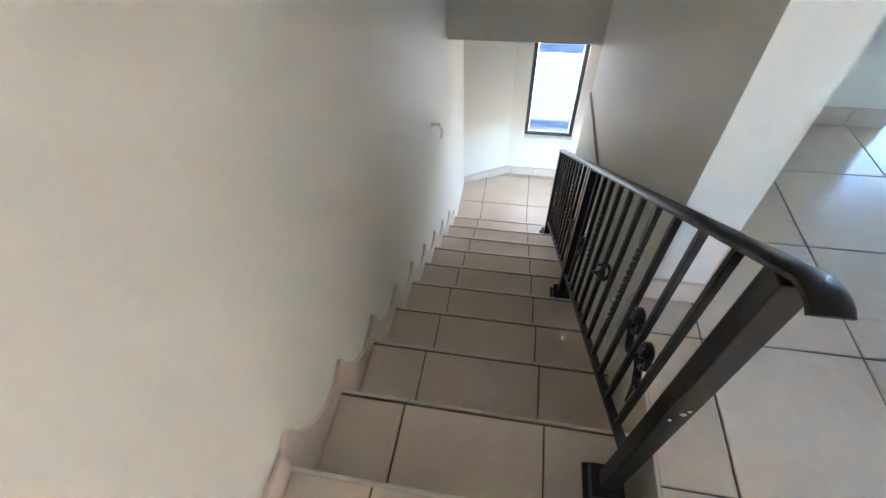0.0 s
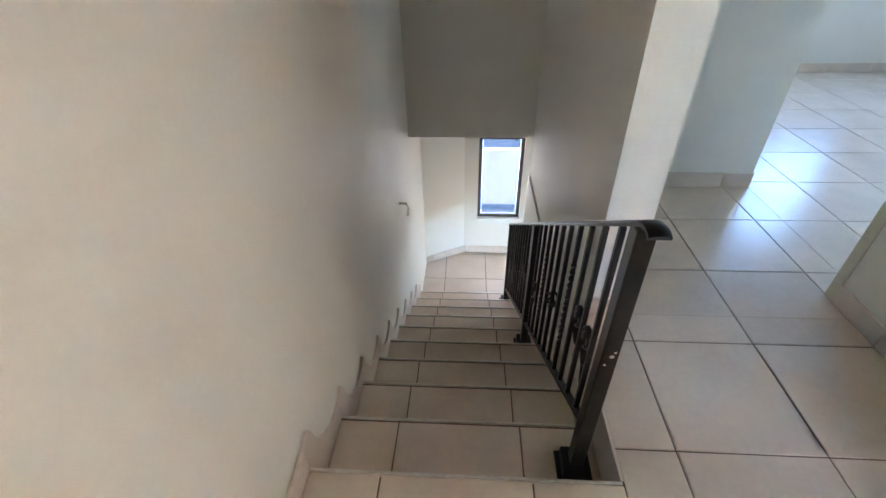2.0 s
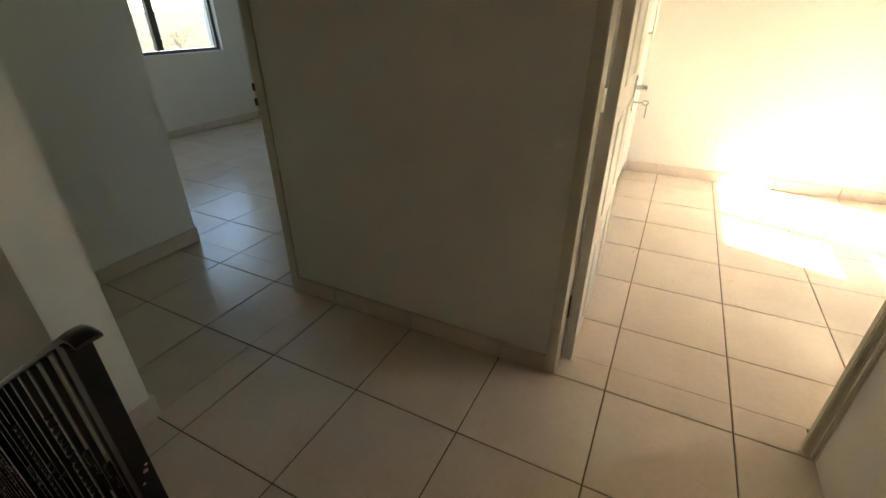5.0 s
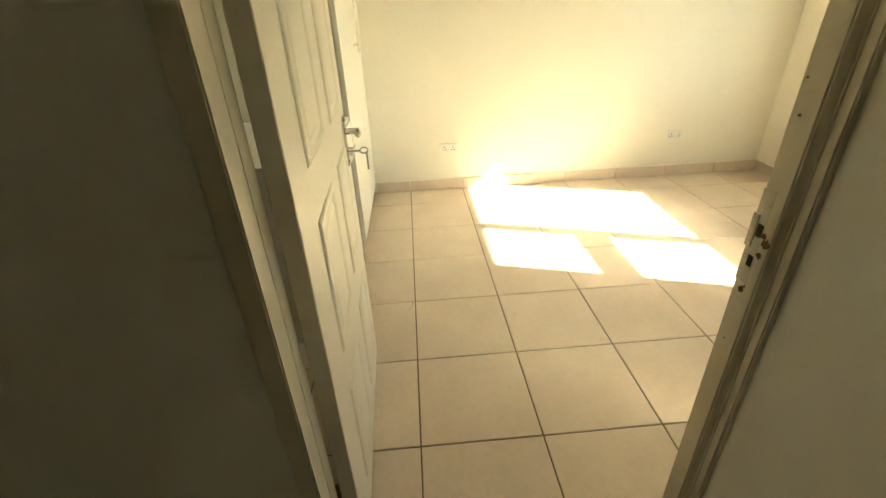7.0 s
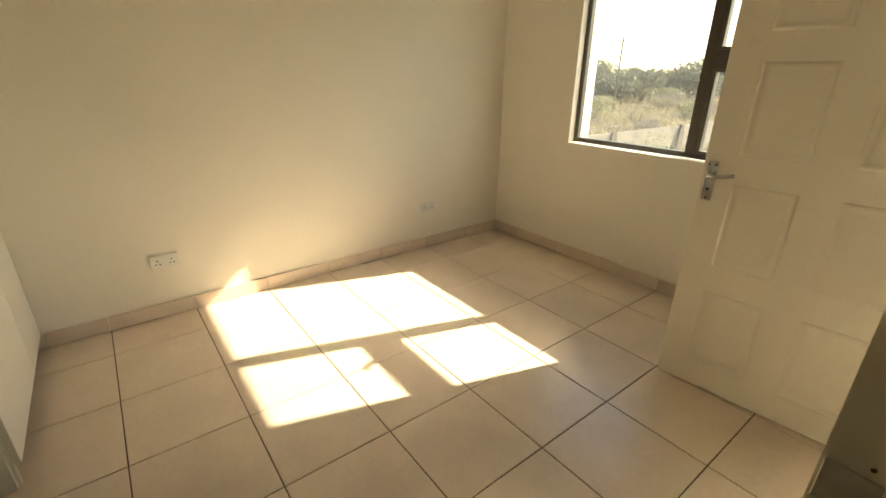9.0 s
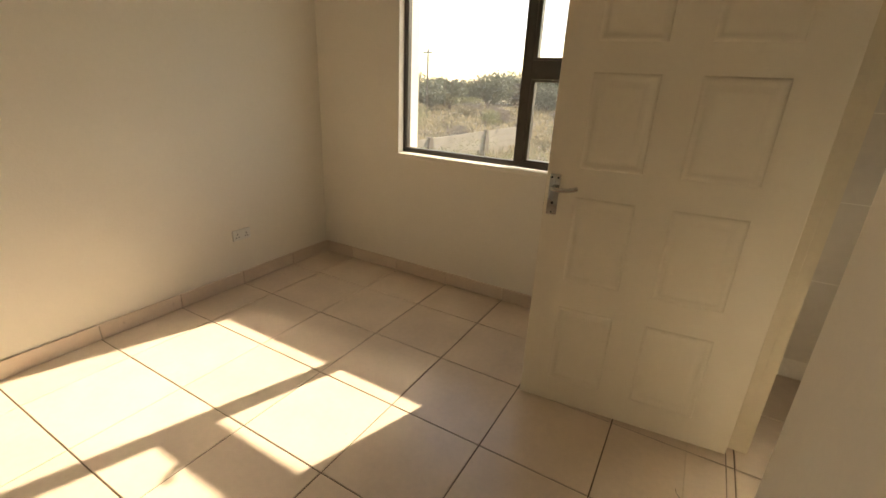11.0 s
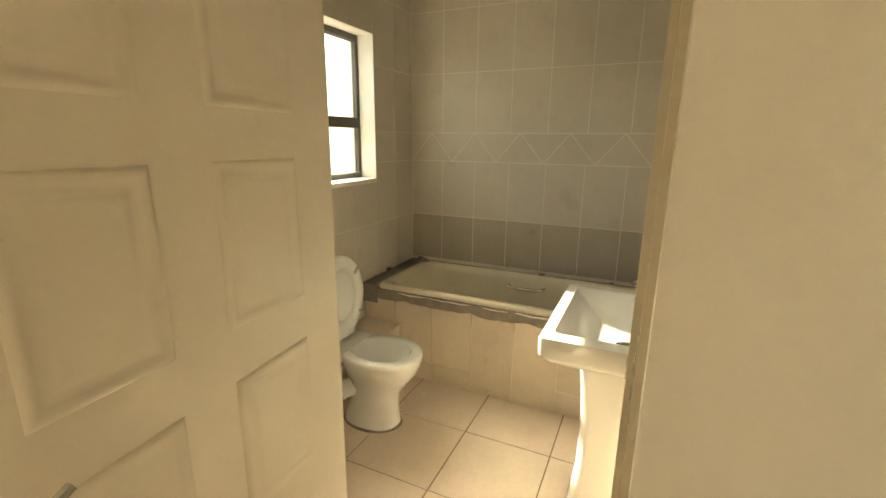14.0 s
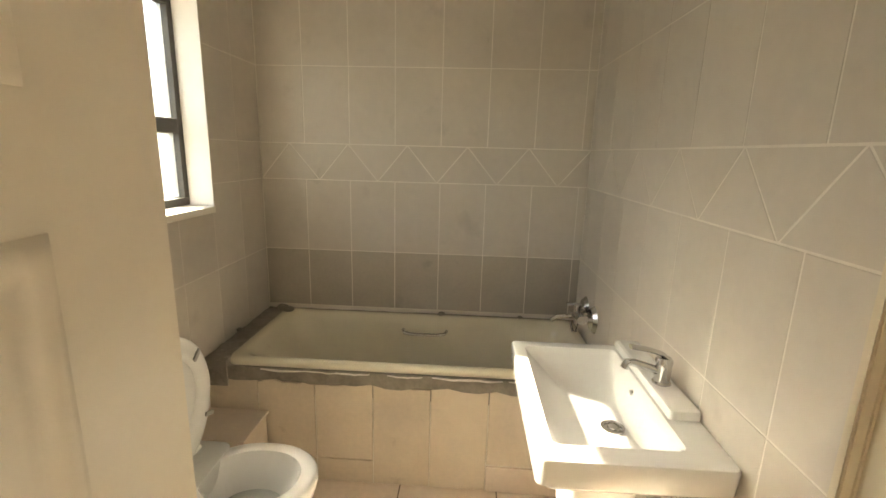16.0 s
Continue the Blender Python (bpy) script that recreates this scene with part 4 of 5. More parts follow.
def basin():
    x0, x1, yb, yf, top = 0.236, 0.876, BATH_N - 0.002, -1.718, 0.812
    cx, cy, hx, hy = (x0 + x1) / 2, (yb + yf) / 2, (x1 - x0) / 2, (yb - yf) / 2
    root = thing("basin", (cx, cy, 0), "white ceramic pedestal washbasin with a square bowl", "basin")
    inv = Matrix.Translation((-cx, -cy, 0))

    def put(nm, bm, mat, par=None, lab="", soft=True, ang=40):
        bm.transform(inv)
        return part(nm, bm, mat, par or root, lab, soft, ang)
    bx0, bx1, by0, by1 = x0 + 0.044, x1 - 0.060, yf + 0.042, yb - 0.090
    bcx, bcy, bhx, bhy = (bx0 + bx1) / 2, (by0 + by1) / 2, (bx1 - bx0) / 2, (by1 - by0) / 2
    rings = [rounded(cx, cy + 0.07, 0.635, 0.13, hy - 0.07, 0.05), rounded(cx, cy + 0.03, 0.675, hx - 0.10, hy - 0.03, 0.05), rounded(cx, cy + 0.008, 0.715, hx - 0.03, hy - 0.008, 0.035),
             rounded(cx, cy, 0.745, hx - 0.003, hy, 0.022), rounded(cx, cy, top - 0.008, hx, hy, 0.018), rounded(cx, cy, top - 0.002, hx - 0.003, hy - 0.003, 0.018),
             rounded(cx, cy, top, hx - 0.010, hy - 0.010, 0.016),
             rounded(bcx, bcy, top, bhx, bhy, 0.020), rounded(bcx, bcy, top - 0.008, bhx - 0.006, bhy - 0.006, 0.022),
             rounded(bcx + 0.004, bcy + 0.018, top - 0.045, bhx - 0.022, bhy - 0.030, 0.030), rounded(bcx + 0.012, bcy + 0.040, top - 0.088, bhx - 0.065, bhy - 0.064, 0.034),
             rounded(bcx + 0.020, bcy + 0.055, top - 0.106, bhx - 0.13, bhy - 0.092, 0.04), rounded(bcx + 0.022, bcy + 0.071, top - 0.113, 0.045, 0.04, 0.035)]
    put("bowl", loft(bmesh.new(), rings), CERAMIC)
    put("tap_ledge", loft(bmesh.new(), [rounded((x0 + 0.012 + 0.692) / 2, yb - 0.041, top + z, (0.692 - x0 - 0.012) / 2 - d, 0.040 - d, 0.010) for z, d in ((-0.01, 0), (0.018, 0), (0.023, 0.002), (0.026, 0.008))]), CERAMIC, lab="raised ledge for the tap")
    dx, dy = bcx + 0.022, bcy + 0.071
    put("drain", loft(bmesh.new(), [ring(dx, dy, top - 0.112 + z, r, r, 24) for z, r in ((0, 0.034), (0.004, 0.034), (0.005, 0.024), (0.001, 0.022), (0.001, 0.016), (0.006, 0.014))]), CHROME, lab="chrome pop-up waste")
    put("overflow", rod(bmesh.new(), (0.495, by1 - 0.006, top - 0.038), (0.495, by1 - 0.016, top - 0.040), 0.009, 16), CHROME)
    # pedestal
    pr = []
    for z, w, d in ((0.002, 0.105, 0.10), (0.05, 0.10, 0.095), (0.20, 0.082, 0.078), (0.40, 0.080, 0.076), (0.56, 0.098, 0.085), (0.66, 0.115, 0.095)):
        pr.append(rounded(cx + 0.02, cy + 0.005, z, w * 1.08, d * 1.16, 0.04))
    put("pedestal", loft(bmesh.new(), pr), CERAMIC, ang=60)
    # tap
    tx, ty = 0.545, yb - 0.044
    bm = loft(bmesh.new(), [ring(tx, ty, z, r, r, 20) for z, r in ((top + 0.024, 0.026), (top + 0.029, 0.026), (top + 0.033, 0.022), (top + 0.075, 0.022), (top + 0.094, 0.024), (top + 0.104, 0.018))])
    tap = put("tap", bm, CHROME, lab="chrome single-lever mixer tap")
    bm = bmesh.new()
    tube(bm, [(tx, ty - 0.005, top + 0.058), (tx, ty - 0.04, top + 0.072), (tx, ty - 0.085, top + 0.084), (tx, ty - 0.102, top + 0.083), (tx, ty - 0.108, top + 0.066)], 0.012, 10)
    put("spout", bm, CHROME, tap)
    bm = bmesh.new()
    tube(bm, [(tx, ty + 0.014, top + 0.095), (tx, ty - 0.008, top + 0.114), (tx, ty - 0.045, top + 0.124), (tx, ty - 0.085, top + 0.130), (tx, ty - 0.098, top + 0.131)], 0.007, 8, 2.0)
    put("lever", bm, CHROME, tap)
    # trap and pipe beneath
    bm = bmesh.new()
    rod(bm, (cx + 0.12, cy + 0.12, 0.60), (cx + 0.12, cy + 0.12, 0.70), 0.02, 14)
    tube(bm, [(cx + 0.12, cy + 0.12, 0.61), (cx + 0.15, cy + 0.13, 0.57), (cx + 0.19, cy + 0.15, 0.575), (cx + 0.20, cy + 0.215, 0.58)], 0.019, 10)
    put("trap", bm, GREYPLASTIC, lab="grey plastic waste trap")
    bm = bmesh.new()
    rod(bm, (cx + 0.20, yb, 0.555), (cx + 0.20, yb - 0.03, 0.555), 0.024, 16)
    rod(bm, (cx + 0.20, yb - 0.03, 0.555), (cx + 0.20, yb - 0.07, 0.555), 0.012, 12)
    tube(bm, [(cx + 0.20, yb - 0.055, 0.55), (cx + 0.20, yb - 0.05, 0.60), (cx + 0.19, yb - 0.08, 0.65), (cx + 0.15, yb - 0.09, 0.69)], 0.006, 8)
    put("valve", bm, CHROME, lab="chrome angle valve with a bent pipe")
    return root


basin()


def toilet():
    ax = 0.530
    root = thing("toilet", (ax, -2.65, 0), "white ceramic close-coupled toilet, seat and lid raised", "toilet")
    inv = Matrix.Translation((-ax, 2.65, 0))

    def put(nm, bm, mat, par=None, lab="", soft=True, ang=50):
        bm.transform(inv)
        return part(nm, bm, mat, par or root, lab, soft, ang)
    R = [(0.001, -2.640, 0.116, 0.166), (0.02, -2.640, 0.116, 0.166), (0.06, -2.634, 0.107, 0.154), (0.14, -2.615, 0.096, 0.138), (0.20, -2.598, 0.098, 0.138),
         (0.26, -2.580, 0.125, 0.172), (0.31, -2.570, 0.155, 0.204), (0.355, -2.562, 0.175, 0.216), (0.385, -2.560, 0.180, 0.220), (0.40, -2.560, 0.178, 0.218), (0.407, -2.560, 0.170, 0.210),
         (0.404, -2.562, 0.130, 0.165), (0.36, -2.565, 0.115, 0.150), (0.28, -2.575, 0.085, 0.110), (0.25, -2.58, 0.055, 0.07)]
    put("bowl", loft(bmesh.new(), [ring(ax - 0.02 * (1 - min(1, q[0] / 0.3)), q[1], q[0] * 1.05, q[2] * 0.955, q[3] * 0.955, 40, 2.15) for q in R]), CERAMIC)
    put("shelf", loft(bmesh.new(), [rounded(ax, -2.80, z, w, 0.10, 0.04) for z, w in ((0.345, 0.10), (0.405, 0.155), (0.424, 0.155), (0.428, 0.15))]), CERAMIC)
    put("water", loft(bmesh.new(), [ring(ax, -2.57, 0.300 + z, 0.083, 0.105, 32) for z in (0, 0.002)]), GLASSWATER)
    put("cistern", loft(bmesh.new(), [rounded(ax + 0.062, -2.905, z, w, d, 0.035) for z, w, d in ((0.44, 0.165, 0.075), (0.47, 0.185, 0.085), (0.70, 0.205, 0.088), (0.765, 0.208, 0.088))]), CERAMIC)
    put("cistern_lid", loft(bmesh.new(), [rounded(ax + 0.062, -2.903, z, w, d, 0.035) for z, w, d in ((0.765, 0.214, 0.093), (0.785, 0.216, 0.095), (0.797, 0.208, 0.088), (0.80, 0.19, 0.07))]), CERAMIC)

    # raised lid and seat ring, leaning back
    def upright(pts_z, y0, lean):
        return [[(ax - 0.015 + px, y0 - off - lean * (pz - 0.42), pz) for px, pz in pts] for off, pts in pts_z]
    egg = lambda s, zc, rz, n=40: [(s * math.cos(2 * math.pi * i / n) * (1 - 0.12 * max(0, -math.sin(2 * math.pi * i / n))), zc + rz * math.sin(2 * math.pi * i / n)) for i in range(n)]
    o, i_ = egg(0.182, 0.655, 0.218), egg(0.112, 0.665, 0.135)
    lid = put("lid", loft(bmesh.new(), upright([(0.006, egg(0.17, 0.655, 0.206)), (0.0, o), (-0.014, o), (-0.02, egg(0.165, 0.655, 0.20))], -2.815, 0.05)), PLASTIC, lab="raised white lid")
    bm = bmesh.new()
    seq = upright([(0.0, o), (0.0, i_), (-0.010, egg(0.118, 0.665, 0.141)), (-0.018, egg(0.135, 0.662, 0.16)), (-0.018, egg(0.165, 0.656, 0.198)), (-0.010, egg(0.179, 0.655, 0.215)), (0.0, o)], -2.792, 0.05)
    loft(bm, seq, False, False)
    bmesh.ops.remove_doubles(bm, verts=bm.verts, dist=1e-5)
    seat = put("seat", bm, PLASTIC, lab="raised white seat ring")
    for px, pz, rot in ((-0.105, 0.775, 40), (0.105, 0.775, -40), (-0.125, 0.545, -20), (0.125, 0.545, 20)):
        bm = one(-0.022, 0.022, -0.004, 0.004, -0.008, 0.008, 0.003)
        bm.transform(pose(ax - 0.02 + px, -2.770 - 0.05 * (pz - 0.42), pz, 0, rot, 0))
        put("buffer", bm, GREYPLASTIC, seat, "grey rubber buffer")
    for px in (-0.06, 0.06):
        put("hinge", rod(bmesh.new(), (ax - 0.02 + px - 0.02, -2.80, 0.443), (ax - 0.02 + px + 0.02, -2.80, 0.443), 0.013, 12), PLASTIC)
    put("waste_pipe", rod(bmesh.new(), (ax + 0.03, -2.70, 0.205), (ax + 0.130, -2.775, 0.200), 0.047, 20), PLASTIC, lab="white waste connector")
    for f in (0.62, 0.8, 0.98):
        c, d = Vector((ax + 0.03, -2.70, 0.205)).lerp(Vector((ax + 0.130, -2.775, 0.200)), f), Vector((0.8, -0.6, 0)) * 0.006
        put("collar", rod(bmesh.new(), c - d, c + d, 0.054, 20), PLASTIC, lab="ribbed white collar")
    bm = bmesh.new()
    tube(bm, [(ax + 0.125, -2.772, 0.200), (ax + 0.155, -2.81, 0.18), (ax + 0.165, -2.87, 0.15), (ax + 0.17, -2.93, 0.13), (ax + 0.17, -3.0, 0.125)], 0.042, 14)
    put("soil_pipe", bm, TWIG, lab="dark old soil pipe into the wall")
    bm = bmesh.new()
    tube(bm, [(ax + 0.20, -2.93, 0.44), (ax + 0.20, -2.93, 0.34), (ax + 0.19, -2.97, 0.30), (ax + 0.19, -3.0, 0.30)], 0.006, 8)
    rod(bm, (ax + 0.19, -3.005, 0.30), (ax + 0.19, -2.975, 0.30), 0.014, 12)
    put("inlet_pipe", bm, NOSING)
    put("hose", tube(bmesh.new(), [(0.70, -2.985, 0.516), (0.745, -2.990, 0.518), (0.764, -2.992, 0.512), (0.766, -2.992, 0.49), (0.760, -2.992, 0.30), (0.752, -2.992, 0.12), (0.752, -3.0, 0.105)], 0.0045, 8), DARK, lab="thin black hose down the wall")
    put("mortar_ring", loft(bmesh.new(), [ring(ax - 0.02, -2.640, z, 0.122 - d, 0.170 - d, 36) for z, d in ((0.0005, 0), (0.006, 0.004), (0.012, 0.012))]), CEMENT, lab="smeared cement round the foot")
    return root


GLASSWATER = material("still_water", (0.45, 0.47, 0.45), 0.04, vary=0.05, scale=6)
toilet()
bm = loft(bmesh.new(), [[(0.115 + s * 0.0, -3.0, z), (0.255, -3.0, z), (0.255, -2.74, z), (0.05, -2.74, z), (0.05, -3.0, z)] for s, z in ((0, 0.001), (0, 0.33))])
pipe_box = tagged(new("pipe_box", mesh_from(bm, "pipe_box", PANELTILE)), "boxed-in pipe with a broken brown tile on top beside the toilet", "pipe box")
piece("top_tile", rect(0.045, 0.262, -2.998, -2.73), pose(0, 0, 0.342), SKIRT, pipe_box, 0.012)


# ---- tiled surfaces ----
def wall_tiles(parent, origin, u, length, cols, rows, hole=None, dark_to=None):
    """Tiles on a wall: columns of width cols starting at origin, rows of heights; hole = (u0, u1, z0, z1)."""
    m = plane_matrix(origin, u, (0, 0, 1))
    n = math.ceil(length / cols - 1e-6)
    g = 0.0024
    for z0, z1 in rows:
        for i in range(n):
            a0, a1 = i * cols + g, min((i + 1) * cols, length) - g
            if a1 - a0 < 0.01:
                continue
            parts = [(a0, a1, z0 + g, z1 - g)]
            if hole and a1 > hole[0] and a0 < hole[1] and z1 > hole[2] and z0 < hole[3]:
                parts = []
                if a0 < hole[0]:
                    parts.append((a0, hole[0], z0 + g, z1 - g))
                if a1 > hole[1]:
                    parts.append((hole[1], a1, z0 + g, z1 - g))
                c0, c1 = max(a0, hole[0]), min(a1, hole[1])
                if z0 < hole[2]:
                    parts.append((c0, c1, z0 + g, hole[2]))
                if z1 > hole[3]:
                    parts.append((c0, c1, hole[3], z1 - g))
            for p in parts:
                if p[1] - p[0] > 0.006 and p[3] - p[2] > 0.006:
                    piece("wall_tile", rect(*p), m, DARKTILE if dark_to and z1 <= dark_to else WALLTILE, parent, 0.009, 0.0008)


def clip(pts, keep, cut):
    """The part of a flat outline on one side of the line u = cut."""
    out = []
    for a, b in zip(pts, pts[1:] + pts[:1]):
        ia, ib = (a[0] - cut) * keep >= 0, (b[0] - cut) * keep >= 0
        if ia:
            out.append(a)
        if ia != ib:
            f = (cut - a[0]) / (b[0] - a[0])
            out.append((cut, a[1] + f * (b[1] - a[1])))
    return out


def tile_band(parent, origin, u, length, z0, z1, half=0.158, start=0.0):
    """A border of triangular tiles, tips up and down in turn."""
    m = plane_matrix(origin, u, (0, 0, 1))
    g = 0.003
    for i in range(-1, math.ceil(length / half)):
        a, b = i * half, (i + 2) * half
        if i % 2 == 0:
            tri = [(a + g * 2, z0 + g), (b - g * 2, z0 + g), (a + half, z1 - g * 1.3)]
        else:
            tri = [(a + half, z0 + g * 1.3), (b - g * 2, z1 - g), (a + g * 2, z1 - g)]
        tri = clip(clip(tri, 1, start + 0.001), -1, length - 0.001)
        if len(tri) > 2 and max(p[0] for p in tri) - min(p[0] for p in tri) > 0.02:
            piece("wall_tile", tri, m, WALLTILE, parent, 0.009, 0.0008)


def backing(name, rows, label):
    return tagged(new(name, mesh_from(boxes(*rows), name, WALLGROUT)), label, "tiled wall", kind="structure")


ROWS = [(0.10, 0.535), (0.535, 0.92), (0.92, 1.305)]
ROWS_UP = [(1.495, 1.88), (1.88, 2.265), (2.265, 2.595)]
tub_tiles = backing("wall_tiles_west", [(TUB_X - 0.012, TUB_X - 0.001, BATH_S, BATH_N, 0.0, CEILING)], "greige ceramic wall tiles with white joints above the bath")
wall_tiles(tub_tiles, (TUB_X + 0.0001, BATH_S, 0), (0, 1, 0), BATH_N - BATH_S, 0.2415, [(0.595, 0.92)], dark_to=0.93)
wall_tiles(tub_tiles, (TUB_X + 0.0001, BATH_S, 0), (0, 1, 0), BATH_N - BATH_S, 0.2415, [ROWS[2]] + ROWS_UP)
tile_band(tub_tiles, (TUB_X + 0.0001, BATH_S, 0), (0, 1, 0), BATH_N - BATH_S, 1.305, 1.495)
north_tiles = backing("wall_tiles_north", [(TUB_X, BX, BATH_N + 0.001, BATH_N + 0.012, 0.0, CEILING)], "greige ceramic wall tiles with a triangle border behind the basin")
REST = 1.15 - TUB_X - 7 * 0.2415
wall_tiles(north_tiles, (TUB_X, BATH_N - 0.0001, 0), (1, 0, 0), REST, REST, ROWS + ROWS_UP)
wall_tiles(north_tiles, (TUB_X + REST, BATH_N - 0.0001, 0), (1, 0, 0), BX - TUB_X - REST, 0.2415, ROWS + ROWS_UP)
tile_band(north_tiles, (1.15 - 12 * 0.158, BATH_N - 0.0001, 0), (1, 0, 0), BX - 1.15 + 12 * 0.158, 1.305, 1.495, start=TUB_X - 1.15 + 12 * 0.158)
south_tiles = backing("wall_tiles_south", [(TUB_X, BWIN[0], BATH_S - 0.012, BATH_S - 0.001, 0.0, CEILING), (BWIN[1], BX, BATH_S - 0.012, BATH_S - 0.001, 0.0, CEILING),
                                           (BWIN[0], BWIN[1], BATH_S - 0.012, BATH_S - 0.001, 0.0, BWIN[2]), (BWIN[0], BWIN[1], BATH_S - 0.012, BATH_S - 0.001, BWIN[3], CEILING)],
                      "greige ceramic wall tiles round the frosted window")
HOLE = (BWIN[0] - TUB_X, BWIN[1] - TUB_X, BWIN[2], BWIN[3])


def south_side():
    m = Matrix(((1, 0, 0, TUB_X), (0, 0, 1, BATH_S + 0.0001), (0, 1, 0, 0), (0, 0, 0, 1)))
    g = 0.0022
    for z0, z1 in ROWS + [(1.305, 1.495)] + ROWS_UP:
        i = 0
        while i * 0.2415 < 1.77:
            a0, a1 = i * 0.2415 + g, min((i + 1) * 0.2415, 1.77) - g
            i += 1
            cuts = [(a0, a1, z0 + g, z1 - g)]
            if a1 > HOLE[0] and a0 < HOLE[1] and z1 > HOLE[2] and z0 < HOLE[3]:
                cuts = [(a0, min(a1, HOLE[0]), z0 + g, z1 - g), (max(a0, HOLE[1]), a1, z0 + g, z1 - g),
                        (max(a0, HOLE[0]), min(a1, HOLE[1]), z0 + g, HOLE[2]), (max(a0, HOLE[0]), min(a1, HOLE[1]), HOLE[3], z1 - g)]
            for p in cuts:
                if p[1] - p[0] > 0.006 and p[3] - p[2] > 0.006:
                    piece("wall_tile", [(p[0], p[2]), (p[0], p[3]), (p[1], p[3]), (p[1], p[2])], m, WALLTILE, south_tiles, 0.009, 0.0008)


south_side()

# bath panel tiles, tops broken off unevenly
rnd = random.Random(11)
ym = plane_matrix((0.040, 0, 0), (0, 1, 0), (0, 0, 1))
edges = [BATH_S + 0.014, -2.776, -2.523, -2.270, -2.020, -1.772, -1.525, BATH_N - 0.004]
for k, (a, b) in enumerate(zip(edges, edges[1:])):
    z0 = 0.132 if k >= 5 else 0.004
    tops = [(b - 0.002 - (b - a - 0.004) * q / 7, 0.482 + rnd.uniform(-0.009, 0.011)) for q in range(8)]
    if 0 < k < 3:
        piece("panel_tile", rect(a + 0.002, b - 0.002, 0.004, 0.118), ym, PANELTILE, panel_core, 0.011)
        z0 = 0.121
    piece("panel_tile", [(a + 0.002, z0), (b - 0.002, z0)] + tops, ym, PANELTILE, panel_core, 0.011)
part("joint_mortar", boxes((0.0282, 0.0345, BATH_S + 0.03, BATH_N - 0.006, 0.0, 0.42)), WALLGROUT, panel_core, "pale joint mortar")
piece("panel_tile", rect(-1.772, -1.395, 0.003, 0.126), plane_matrix((0.046, 0, 0), (0, 1, 0), (0, 0, 1)), SKIRT, panel_core, 0.012)

# knocked-out patch of wall tile below the basin
rnd = random.Random(3)
edge = [(0.60, 0.60), (0.66, 0.63), (0.72, 0.64), (0.79, 0.69), (0.775, 0.60), (0.765, 0.52), (0.755, 0.47), (0.70, 0.47), (0.63, 0.455), (0.61, 0.50)]
edge = [(x + rnd.uniform(-0.006, 0.006), z + rnd.uniform(-0.006, 0.006)) for x, z in edge]
bm = loft(bmesh.new(), [[(x, BATH_N - 0.0005 - d, z) for x, z in edge] for d in (0, 0.004)])
part("bare_patch", bm, CEMENT, north_tiles, "bare cement where tiles are broken out")

# floors
floor_tiles(floor_landing, STAIR_L, STAIR_R, -0.66, NOSE_Y - 0.008)
floor_tiles(floor_landing, STAIR_R + 0.004, 1.29 - 0.001, -0.66, 1.43)
floor_tiles(floor_landing, 0.435, 1.29 - 0.001, 1.43, 2.52)
floor_tiles(floor_landing, 1.29, 1.43, D1[0], D1[1])
floor_tiles(floor_landing, 1.29, 1.43, 1.555, 2.52)
floor_tiles(floor_landing, WB, 1.43, D1[1] + 0.03, BED_N)
floor_tiles(floor_bedroom, 1.43, BED_E, BED_S, BED_N)
floor_tiles(floor_bedroom, 1.29, 1.43, BED_S, -0.80)
floor_tiles(floor_bathroom, 0.03, 1.29, BATH_S, BATH_N, 0.0, (-0.028, 0.0))
floor_tiles(floor_far, 1.43, 4.235, 1.555, 5.0)
floor_tiles(floor_low, STAIR_L, 1.35, 3.236, 4.2, FLOOR_LOW, (0.0, 0.28))

# fine marks in the glaze
for pts in ([(1.455, -1.925), (1.450, -1.905), (1.438, -1.888), (1.424, -1.872)], [(2.585, 0.018), (2.565, 0.012), (2.54, 0.02), (2.505, 0.034)], [(2.268, -0.198), (2.262, -0.194)], [(1.95, -0.36), (1.955, -0.357)]):
    part("crack", tube(bmesh.new(), [(x, y, -0.0008) for x, y in pts], 0.0016, 6), GROUT, floor_bedroom, "fine dark crack in the glaze")

# skirtings
base_hall = tagged(new("baseboard_landing"), "beige tile skirting round the landing", "skirting", kind="structure")
skirting(base_hall, (1.29, D1[1] + 0.03), (1.29, 1.528), phase=0.19)
skirting(base_hall, (1.29, -0.66), (1.29, -0.655))
skirting(base_hall, (1.43, 2.52), (0.435, 2.52), phase=0.16)
skirting(base_hall, (0.435, 2.52), (0.435, 1.43))
skirting(base_hall, (0.445, 1.43), (0.275, 1.43))
skirting(base_hall, (STAIR_L, NOSE_Y), (STAIR_L, -0.66), phase=0.328)
base_far = tagged(new("baseboard_far_room"), "beige tile skirting round the far room", "skirting", kind="structure")
skirting(base_far, (4.235, 5.0), (1.43, 5.0))
skirting(base_far, (4.235, 1.56), (4.235, 5.0))
skirting(base_far, (1.43, 5.0), (1.43, 2.52))
base_bed = tagged(new("baseboard_bedroom"), "beige tile skirting round the bedroom", "skirting", kind="structure")
skirting(base_bed, (BED_E, BED_S), (BED_E, 0.27), phase=0.375)
skirting(base_bed, (1.30, BED_S), (BED_E, BED_S), phase=0.42)
skirting(base_bed, (WB, BED_N), (WB, D1[1] + 0.03))
base_low = tagged(new("baseboard_half_landing"), "beige tile skirting on the half landing", "skirting", kind="structure")
skirting(base_low, (1.35, 4.2), (-0.20, 4.2), z=FLOOR_LOW)
skirting(base_low, (-0.205, 4.22), (STAIR_L, 3.98), z=FLOOR_LOW)

